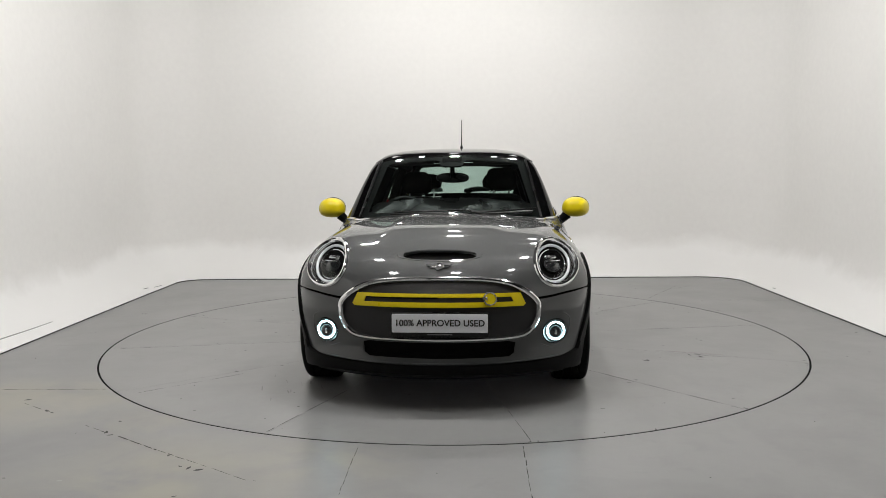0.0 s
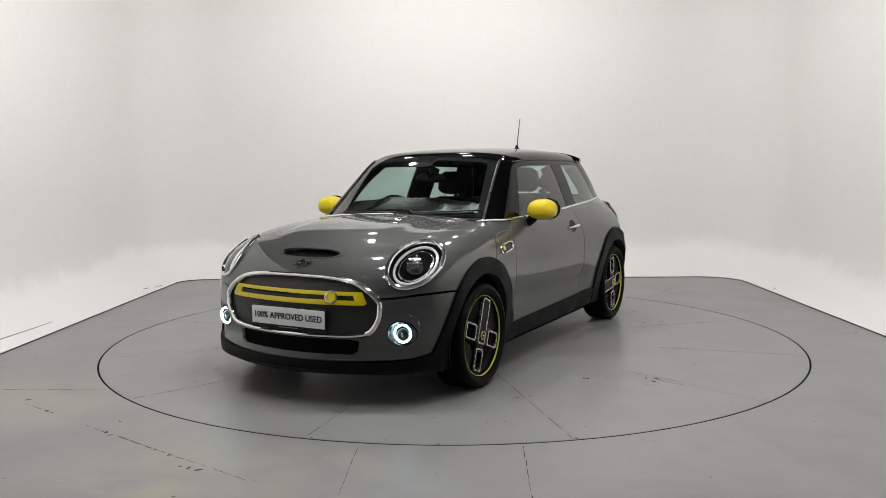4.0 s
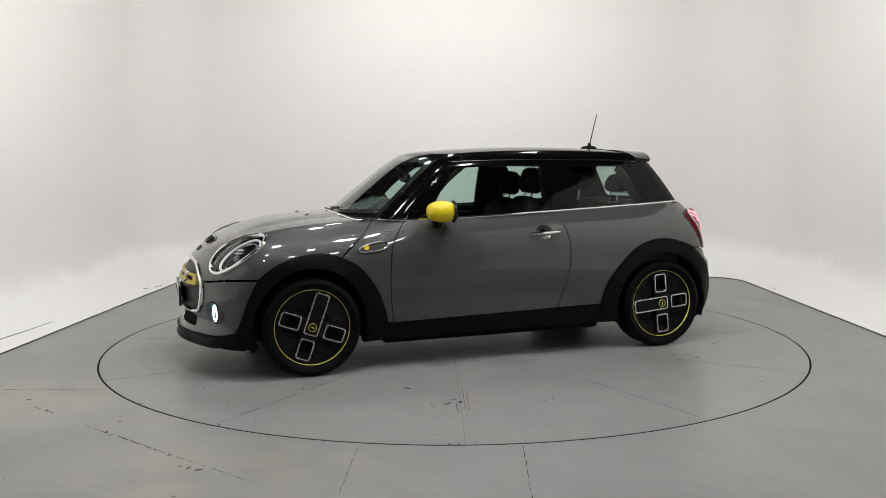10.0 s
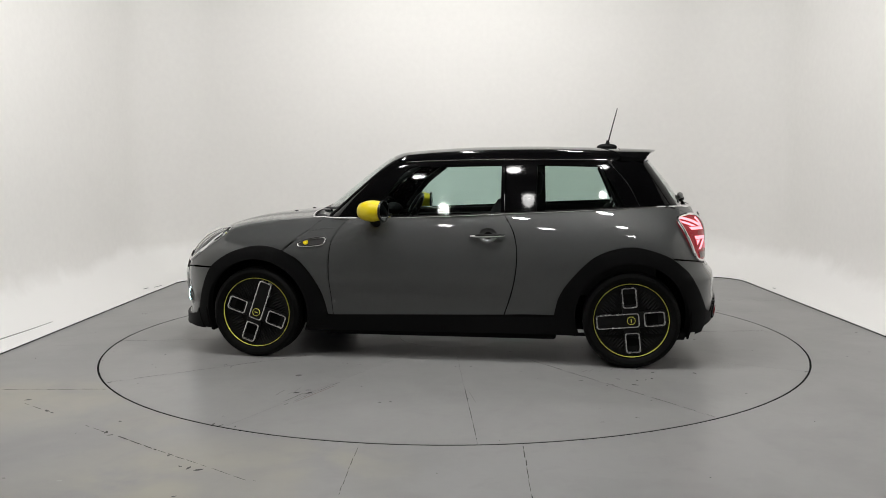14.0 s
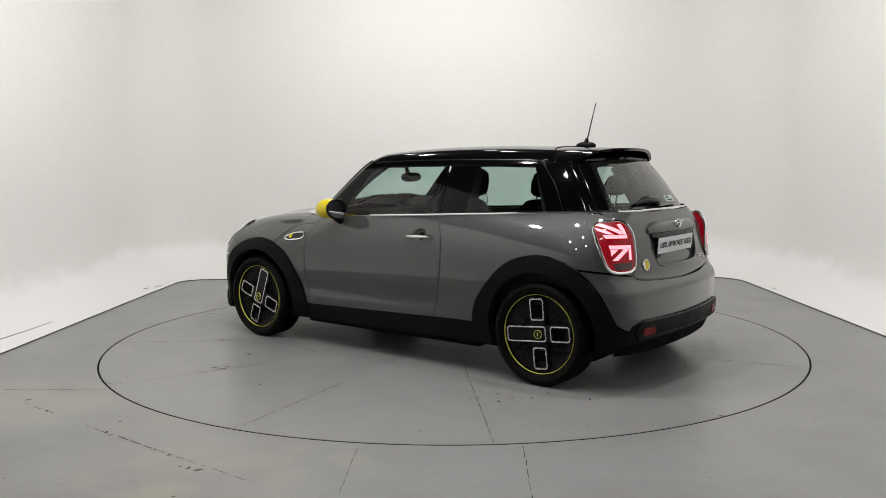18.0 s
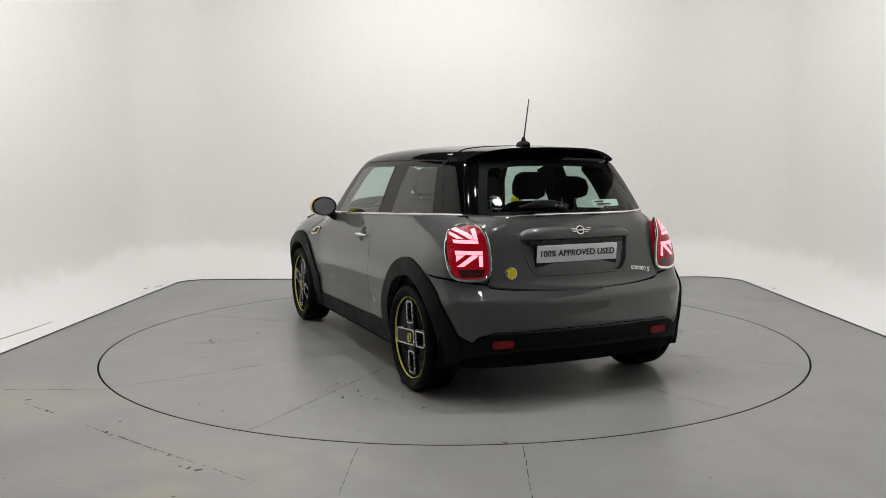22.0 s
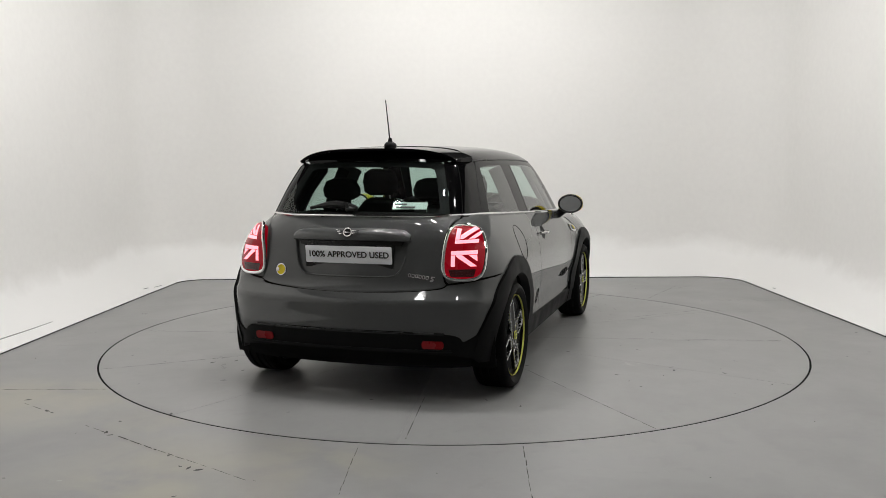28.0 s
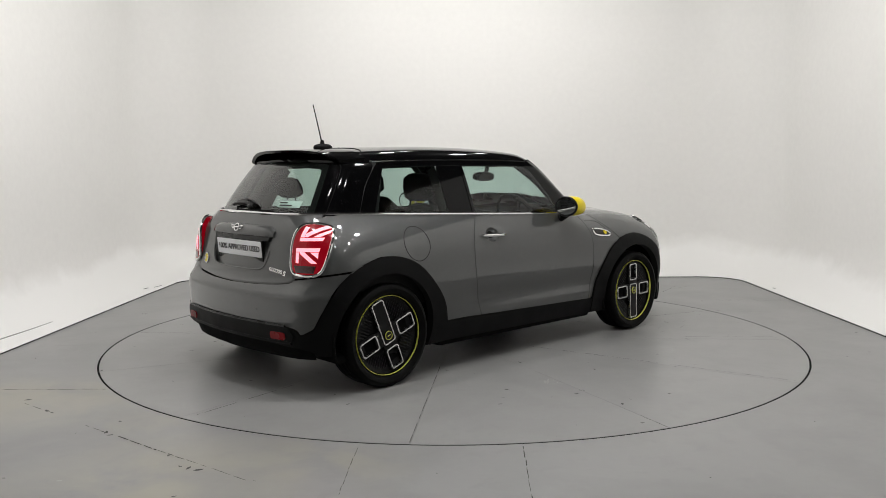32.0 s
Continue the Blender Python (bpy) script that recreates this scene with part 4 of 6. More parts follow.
def build_glasshouse(car):
    gs = lambda pts: [SIDE(G, x, z) for x, z in pts]
    wedge = [FRONT(G, y, z) for y, z in ((0.0, 0.955), (0.3, 0.953), (0.5, 0.95), (0.600, 0.948))]
    wside = [FRONT(G, y, z) for y, z in ((0.600, 0.948), (0.565, 1.10), (0.53, 1.25), (0.508, 1.325))]
    wtop = [FRONT(G, y, z) for y, z in ((0.508, 1.325), (0.4, 1.345), (0.2, 1.358), (0.0, 1.362))]
    half = line(wedge, wside, wtop)
    part("windscreen", panel_mesh("windscreen", G, LGF, half + mirror_y(half[::-1])[1:-1], M_GLASS, gap=0.0, step=0.05, skirt=0.0), car, "clear green-tinted windscreen").visible_shadow = False
    inner = [FRONT(G, y, z) for y, z in spline([(0.0, 0.992), (0.3, 0.990), (0.5, 0.988), (0.548, 0.996)], 5) + spline([(0.535, 1.04), (0.508, 1.13), (0.472, 1.25), (0.455, 1.300)], 5)
             + spline([(0.42, 1.318), (0.25, 1.330), (0.10, 1.334), (0.075, 1.300), (0.0, 1.292)], 5)]
    part("glass_border", panel_mesh("glass_border", G, LGF, half + mirror_y(half[::-1])[1:-1], M_BORDER, off=-0.010, gap=0.0, step=0.04, skirt=0.0, holes=(inner + mirror_y(inner[::-1])[1:-1],)), car, "black printed border of the windscreen")
    both("windscreen_seal", tube_mesh("windscreen_seal", ribbon_on(G, spline(wside, 6), 0.002), 0.0085, M_PIANO, 8), car, "black seal beside the windscreen")
    al = line(wside, gs([(0.30, 1.318), (0.17, 1.318)]), gs([(0.17, 1.285), (0.26, 1.238), (0.45, 0.975), (0.47, 0.945), (0.60, 0.935)]))
    both("a_pillar", panel_mesh("a_pillar", G, LGF, al, M_BLACK, gap=0.0, step=0.03), car, "gloss black windscreen pillar")
    dg = line(gs([(0.47, 0.945), (0.45, 0.975), (0.26, 1.238), (0.19, 1.275), (0.05, 1.287)]), gs([(0.05, 1.287), (-0.405, 1.29)]), gs([(-0.405, 1.29), (-0.410, 0.965)]))
    a, b = both("door_glass", panel_mesh("door_glass", G, LY, dg, M_GLASS, gap=0.0, step=0.06, skirt=0.0), car, "green-tinted side window")
    a.visible_shadow = b.visible_shadow = False
    rail = line(gs([(0.17, 1.318), (0.17, 1.285), (0.05, 1.287), (-0.325, 1.29), (-0.64, 1.29), (-1.06, 1.280)]), gs([(-1.06, 1.318), (-0.325, 1.325)]))
    both("window_rail", panel_mesh("window_rail", G, LY, rail, M_BLACK, gap=0.0, step=0.04), car)
    bp1 = gs([(-0.405, 1.29), (-0.428, 1.29), (-0.432, 0.965), (-0.410, 0.960)])
    bp2 = gs([(-0.434, 1.29), (-0.64, 1.29), (-0.64, 0.972), (-0.438, 0.965)])
    both("b_pillar", panel_mesh("b_pillar", G, LY, bp1, M_BLACK, gap=0.0, step=0.05), car, "gloss black door pillar")
    both("b_pillar", panel_mesh("b_pillar", G, LY, bp2, M_BLACK, gap=0.001, step=0.05), car, "gloss black door pillar")
    qg = line(gs([(-0.64, 1.29), (-0.9, 1.287), (-1.06, 1.278)]), gs([(-1.06, 1.278), (-1.18, 1.06), (-1.21, 0.99)]), gs([(-1.21, 0.99), (-0.64, 0.972)]))
    a, b = both("quarter_glass", panel_mesh("quarter_glass", G, LY, qg, M_PRIVACY, gap=0.0, step=0.06, skirt=0.0), car, "tinted rear side window")
    a.visible_shadow = b.visible_shadow = False
    rb = [REAR(G, y, z) for y, z in ((0.0, 1.012), (0.3, 1.010), (0.53, 1.010))]
    rs = [REAR(G, y, z) for y, z in ((0.53, 1.010), (0.50, 1.12), (0.455, 1.24), (0.43, 1.305))]
    rt = [REAR(G, y, z) for y, z in ((0.43, 1.305), (0.25, 1.318), (0.0, 1.322))]
    half = line(rb, rs, rt)
    part("rear_glass", panel_mesh("rear_glass", G, LGR, half + mirror_y(half[::-1])[1:-1], M_PRIVACY, gap=0.0, step=0.05, skirt=0.0), car, "tinted rear window").visible_shadow = False
    inner = [REAR(G, y, z) for y, z in spline([(0.0, 1.040), (0.25, 1.038), (0.455, 1.036)], 5) + spline([(0.465, 1.06), (0.44, 1.14), (0.405, 1.235), (0.385, 1.270)], 5) + spline([(0.36, 1.280), (0.2, 1.288), (0.0, 1.290)], 5)]
    part("glass_border", panel_mesh("glass_border", G, LGR, half + mirror_y(half[::-1])[1:-1], M_BORDER, off=-0.010, gap=0.0, step=0.04, skirt=0.0, holes=(inner + mirror_y(inner[::-1])[1:-1],)), car, "black printed border of the rear window")
    cl = line(gs([(-1.21, 0.99), (-1.18, 1.06), (-1.06, 1.278)]), gs([(-1.06, 1.318), (-1.2, 1.31)]) + rs[::-1][:1], rs[::-1], [REAR(G, 0.53, 1.0), SIDE(G, -1.45, 1.0)])
    both("c_pillar", panel_mesh("c_pillar", G, LGR, cl, M_BLACK, gap=0.0, step=0.03), car, "gloss black rear pillar")
    # roof
    ft = [FRONT(G, y, z) for y, z in ((0.0, 1.362), (0.2, 1.358), (0.4, 1.345), (0.508, 1.325))]
    st = gs([(0.24, 1.316), (0.0, 1.322), (-0.4, 1.326), (-0.9, 1.322), (-1.15, 1.314)])
    rt = [REAR(G, y, z) for y, z in ((0.44, 1.318), (0.25, 1.328), (0.0, 1.334))]
    half = line(ft, st, rt)
    part("roof", panel_mesh("roof", G, LZ, half + mirror_y(half[::-1])[1:-1], M_BLACK, gap=0.0, step=0.04, skirt=0.02), car, "gloss black roof")
    # inner roof lining
    half = line([p + np.array((0, 0, -0.02)) for p in ft], st, rt)
    part("headlining", panel_mesh("headlining", G, LZ, half + mirror_y(half[::-1])[1:-1], M_LINING, off=-0.03, gap=0.03, step=0.08, skirt=0.0), car, "grey cloth headlining")
    # spoiler over the rear glass
    verts, faces, nx, ny = [], [], 10, 24
    for i in range(nx + 1):
        for j in range(ny + 1):
            u, v = i / nx, 2 * j / ny - 1
            x = -1.18 - 0.262 * u + 0.10 * v * v * u
            y = v * (0.545 - 0.045 * u)
            z = ROOF(x) - 0.06 * y * y - 0.35 * y ** 4 - 0.014 * abs(v) ** 8 + 0.004 * u - 0.024 * v ** 4 * u
            verts.append((x, y, float(z) + 0.004))
    m = len(verts)
    verts += [(x + 0.012 * (1 if k // (ny + 1) == nx else 0), y * 0.985, z - 0.030 + 0.014 * (k // (ny + 1)) / nx) for k, (x, y, z) in enumerate(verts)]
    for i in range(nx):
        for j in range(ny):
            a, b, c, d = i * (ny + 1) + j, i * (ny + 1) + j + 1, (i + 1) * (ny + 1) + j + 1, (i + 1) * (ny + 1) + j
            faces += [(a, d, c, b), (m + a, m + b, m + c, m + d)]
    rim = [j for j in range(ny)] + [ny + (ny + 1) * i for i in range(nx)] + [nx * (ny + 1) + j for j in range(ny, 0, -1)] + [(ny + 1) * i for i in range(nx, 0, -1)]
    faces += [(rim[k], rim[(k + 1) % len(rim)], m + rim[(k + 1) % len(rim)], m + rim[k]) for k in range(len(rim))]
    bm = bmesh.new()
    bv = [bm.verts.new(v) for v in verts]
    for q in faces:
        bm.faces.new([bv[k] for k in q])
    part("roof_spoiler", bm_mesh("roof_spoiler", bm, M_BLACK, True), car, "gloss black roof spoiler")


def build_shell(car):
    """Dark inner body behind the panels, with the wheel wells cut out, and the floor pan."""
    nu, nv = 96, 26
    uv = np.array([(2 * math.pi * i / nu, radians(-16 + 62 * j / nv)) for j in range(nv + 1) for i in range(nu)])
    D = np.stack([np.cos(uv[:, 1]) * np.cos(uv[:, 0]), np.cos(uv[:, 1]) * np.sin(uv[:, 0]), np.sin(uv[:, 1])], 1)
    O = np.tile([0.0, 0, 0.45], (len(uv), 1))
    P = cast(B, O, D)
    P = P - normals_of(B, P) * 0.022
    P[:, 2] = np.clip(P[:, 2], 0.20, None)
    ok = np.ones(len(P), bool)
    for hx in (HUB_X, -HUB_X):
        ok &= ~((np.hypot(P[:, 0] - hx, P[:, 2] - HUB_Z) < 0.40) & (np.abs(P[:, 1]) > 0.45))
    ok &= ~((P[:, 2] > 0.93) & (P[:, 0] < 0.75) & (P[:, 0] > -1.62))
    ok &= ~((P[:, 0] > 1.35) & (P[:, 2] > 0.58) & (np.abs(P[:, 1]) > 0.42))
    faces = []
    for j in range(nv):
        for i in range(nu):
            q = (j * nu + i, j * nu + (i + 1) % nu, (j + 1) * nu + (i + 1) % nu, (j + 1) * nu + i)
            if all(ok[k] for k in q):
                faces.append(q)
    part("inner_body", mesh_of("inner_body", P, faces, M_DARK), car)
    part("floor_pan", box_mesh("floor_pan", (3.3, 1.10, 0.10), M_DARK, 0.02), car, m=pose(0.05, 0, 0.235))
    part("floor_pan", box_mesh("floor_pan", (1.55, 1.50, 0.10), M_DARK, 0.02), car, m=pose(0.0, 0, 0.205))
    for hx in (HUB_X, -HUB_X):
        for s in (1, -1):
            prof = [(0.375, 0.0), (0.375, 0.28), (0.02, 0.28), (0.02, 0.27), (0.365, 0.27), (0.365, 0.0)]
            verts, faces, seg = [], [], 24
            for i in range(seg + 1):
                a = radians(-20 + 220 * i / seg)
                verts += [(hx + r * math.cos(a), s * (0.80 - h), HUB_Z + 0.012 + r * math.sin(a)) for r, h in prof]
            n = len(prof)
            for i in range(seg):
                for k in range(n):
                    faces.append((i * n + k, i * n + (k + 1) % n, (i + 1) * n + (k + 1) % n, (i + 1) * n + k))
            part("wheel_arch_liner", mesh_of("wheel_arch_liner", verts, faces, M_DARK), car)


CAR = tagged(new("hatchback_car"), "grey three-door hatchback with black roof and yellow mirrors", "car")
DOORS, GATE, _, SCOOP_LINE = build_car_body(CAR)
build_glasshouse(CAR)
build_shell(CAR)


# ---- details of the car ----
def on_surface(f, P, along=(1, 0, 0), off=0.0):
    """A pose on the surface at P: z outwards, x as near to 'along' as it can be."""
    P = np.array(P, float)
    n = Vector(normals_of(f, P[None])[0])
    x = Vector(along)
    x = (x - n * x.dot(n)).normalized()
    y = n.cross(x)
    m = Matrix((x, y, n)).transposed().to_4x4()
    m.translation = Vector(P) + n * off
    return m


def text_mesh(name, body, size, mat, depth=0.0008):
    cu = bpy.data.curves.new(name, "FONT")
    cu.body, cu.size, cu.extrude, cu.align_x, cu.align_y = body, size, depth, "CENTER", "CENTER"
    cu.offset = 0.0011
    ob = bpy.data.objects.new(name, cu)
    me = bpy.data.meshes.new_from_object(ob)
    bpy.data.objects.remove(ob)
    me.materials.clear()
    me.materials.append(mat)
    return me


def ellipsoid_mesh(name, r, mat, seg=24, ring=14, power=1.0):
    verts, faces = [], []
    pw = lambda v: math.copysign(abs(v) ** power, v)
    for i in range(ring + 1):
        a = math.pi * i / ring - math.pi / 2
        for j in range(seg):
            b = 2 * math.pi * j / seg
            verts.append((r[0] * pw(math.cos(a)) * pw(math.cos(b)), r[1] * pw(math.cos(a)) * pw(math.sin(b)), r[2] * pw(math.sin(a))))
    for i in range(ring):
        for j in range(seg):
            k = (j + 1) % seg
            faces.append((i * seg + j, i * seg + k, (i + 1) * seg + k, (i + 1) * seg + j))
    bm = bmesh.new()
    bv = [bm.verts.new(v) for v in verts]
    for q in faces:
        bm.faces.new([bv[k] for k in q])
    bmesh.ops.remove_doubles(bm, verts=bm.verts, dist=1e-5)
    return bm_mesh(name, bm, mat, True)


def loft_mesh(name, rings, mat, cap=True, smooth=True):
    """Closed loops of equal count, joined in a row."""
    n = len(rings[0])
    bm = bmesh.new()
    vs = [[bm.verts.new(tuple(p)) for p in r] for r in rings]
    for a, b in zip(vs[:-1], vs[1:]):
        for k in range(n):
            bm.faces.new((a[k], a[(k + 1) % n], b[(k + 1) % n], b[k]))
    if cap:
        bm.faces.new(vs[0][::-1])
        bm.faces.new(vs[-1])
    return bm_mesh(name, bm, mat, smooth)


def build_wheel(car, x, s, spoke, turned=0.0):
    """spoke: the way of the long spoke, seen from the side (ahead, up)."""
    m = pose(x, s * 0.737, TYRE_R, -90 * s) @ pose(0, 0, 0, 0, 0, turned)
    dz = -spoke[1] * s
    ang = math.degrees(math.atan2(dz, spoke[0]))
    w = part("wheel", lathe_mesh("wheel", [(0.0, 0.052), (0.12, 0.052), (0.215, 0.064), (0.226, 0.066), (0.226, -0.08), (0.236, -0.09), (0.236, -0.10), (0.215, -0.10), (0.21, 0.03), (0.0, 0.03)], M_RIM, 64), car, "dark wheel with silver-edged spokes and a yellow rim line", m)
    prof = [(0.238, -0.078), (0.243, -0.087), (0.258, -0.098), (0.275, -0.1035), (0.292, -0.098), (0.302, -0.086), (0.3055, -0.07)]
    tread = [(0.306, -0.048), (0.300, -0.046), (0.300, -0.040), (0.306, -0.038), (0.306, -0.005), (0.300, -0.004)]
    half = prof + tread
    full = half + [(r, -h) for r, h in half[::-1]] + [(0.226, 0.08), (0.226, -0.08)]
    part("tyre", lathe_mesh("tyre", full, M_RUBBER, 72), w, "black tyre")
    nt = 72
    verts, faces = [], []
    for i in range(nt):
        for sgn in (1, -1):
            a = 2 * math.pi * (i + 0.25 * sgn) / nt
            k = len(verts)
            for r, h, da in ((0.3035, 0.086, 0), (0.3065, 0.052, 0.02), (0.3065, 0.052, 0.05), (0.3035, 0.086, 0.035)):
                verts.append((r * math.cos(a + da), r * math.sin(a + da), sgn * h))
            faces.append((k, k + 1, k + 2, k + 3) if sgn < 0 else (k + 3, k + 2, k + 1, k))
    tagged(part("tread_relief", mesh_of("tread_relief", verts, faces, M_RUBBER, smooth=False), w), kind="stuff")
    part("rim_line", lathe_mesh("rim_line", [(0.2316, 0.080), (0.2318, 0.0875), (0.2342, 0.0890), (0.2356, 0.080)], M_LIME, 72), w, "yellow rim line")
    # ribbed fields in the four quarters between the spokes
    verts, faces, nr = [], [], 18
    for k in range(nr + 1):
        u = -0.080 + 0.16 * k / nr
        r1, h = math.sqrt(0.212 ** 2 - u * u), 0.058 + 0.006 * (k % 2)
        verts += [(0.120, u, h), (r1, u, h)]
    faces = [(2 * k, 2 * k + 1, 2 * k + 3, 2 * k + 2) for k in range(nr)]
    me = mesh_of("ribbed_field", verts, faces, M_RIM, smooth=False)
    for q in range(4):
        part("ribbed_field", me, w, "", pose(0, 0, 0, 0, 0, ang + 45 + 90 * q))
    for q in range(4):
        long = q == 0
        r0, r1, wd = (-0.052, 0.218, 0.094) if long else (0.078, 0.210, 0.094)
        mm = pose(0, 0, 0.084, 0, 0, ang + 90 * q)
        cx, ln = (r0 + r1) / 2, r1 - r0
        outer = rounded_rect(ln, wd, 0.018, 5, cx, 0)
        inner = rounded_rect(ln - 0.018, wd - 0.018, 0.012, 5, cx, 0)
        part("spoke_edge", slab_mesh("spoke_edge", outer, 0.018, M_SILVER, 0.002, [inner]), w, "bright silver spoke edge", mm)
        if long:
            part("spoke", slab_mesh("spoke", inner, 0.02, M_RIM, 0.0), w, m=pose(0, 0, 0.0815, 0, 0, ang))
        else:
            part("spoke_root", slab_mesh("spoke_root", rounded_rect(0.07, 0.10, 0.01, 4, 0.062, 0), 0.03, M_RIM, 0.004), w, m=pose(0, 0, 0.0795, 0, 0, ang + 90 * q))
            part("spoke_pocket", slab_mesh("spoke_pocket", inner, 0.004, M_DARK), w, m=pose(0, 0, 0.058, 0, 0, ang + 90 * q))
            part("spoke_frame", slab_mesh("spoke_frame", rounded_rect(ln + 0.016, wd + 0.014, 0.022, 5, cx, 0), 0.02, M_RIM, 0.003, [inner]), w, m=pose(0, 0, 0.0785, 0, 0, ang + 90 * q))
    part("hub_cap", lathe_mesh("hub_cap", [(0, 0.091), (0.020, 0.091), (0.024, 0.088), (0.024, 0.08), (0, 0.08)], M_PIANO, 32), w)
    part("hub_ring", lathe_mesh("hub_ring", [(0.0232, 0.088), (0.0232, 0.0925), (0.0262, 0.0925), (0.0262, 0.086)], M_LIME, 40), w, "yellow hub ring")
    part("hub_bar", box_mesh("hub_bar", (0.006, 0.022, 0.003), M_LIME, 0.0), w, m=pose(0, 0, 0.0925, 0, 0, ang))
    return w


def build_headlamp(car, s):
    flip = (lambda pts: mirror_y(pts)) if s < 0 else (lambda pts: list(pts))
    N = np.cross(LAMP_U, LAMP_V)
    N = N / np.linalg.norm(N)
    N = N if N[0] > 0 else -N
    ring = flip(ribbon_on(B, lamp_line(0.965), 0.001))
    lamp = part("headlamp", tube_mesh("headlamp", ring, 0.0130, M_CHROME, 10, True), car, "round headlamp with a chrome surround")
    def oval(k, d, n=40):
        a = np.linspace(0, 2 * math.pi, n, endpoint=False)
        base = np.array(lamp_line(0.97, n))
        flat = LAMP_C + k * (np.cos(a)[:, None] * LAMP_U + np.sin(a)[:, None] * LAMP_V)
        mix = min(1.0, max(0.0, (k - 0.7) / 0.27))
        return flip(list(base * mix + (flat * (1 - mix)) - N * d))
    part("bowl", loft_mesh("bowl", [oval(0.97, 0.0), oval(0.94, 0.016), oval(0.84, 0.022), oval(0.60, 0.036), oval(0.25, 0.044), oval(0.02, 0.044)], M_DARK, False), lamp)
    part("light_ring", tube_mesh("light_ring", oval(0.73, 0.014), 0.0078, M_HALO_LIT, 10, True), lamp, "pale lit ring")
    part("inner_ring", tube_mesh("inner_ring", oval(0.90, 0.012), 0.0035, M_CHROME, 6, True), lamp)
    part("inner_ring", tube_mesh("inner_ring", oval(0.60, 0.020), 0.0045, M_CHROME, 6, True), lamp)
    C = flip([LAMP_C - N * 0.030 + np.array((0.012, 0, -0.006))])[0]
    z = Vector(flip([N])[0])
    x = Vector(flip([LAMP_U])[0]).normalized()
    mm = Matrix((x, z.cross(x), z)).transposed().to_4x4()
    mm.translation = Vector(C)
    up = 1 if (mm @ Vector((0, 1, 0)) - mm.translation).z > 0 else -1
    part("projector", ellipsoid_mesh("projector", (0.052, 0.050, 0.032), M_LENSDARK, 24, 12), lamp, "dark glass projector", mm)
    part("reflector_bar", box_mesh("reflector_bar", (0.070, 0.022, 0.012), M_SILVER, 0.004), lamp, m=mm @ pose(0, up * 0.040, 0.030))
    part("reflector_bar", box_mesh("reflector_bar", (0.095, 0.006, 0.014), M_CHROME, 0.002), lamp, m=mm @ pose(0, up * 0.012, 0.030))
    me = panel_mesh("lens", B, LF, lamp_line(0.97), M_LENS, off=0.001, gap=0.0, step=0.03, skirt=0.0)
    part("lens", me if s > 0 else flip_mesh(me, "lens"), lamp, "clear lens").visible_shadow = False


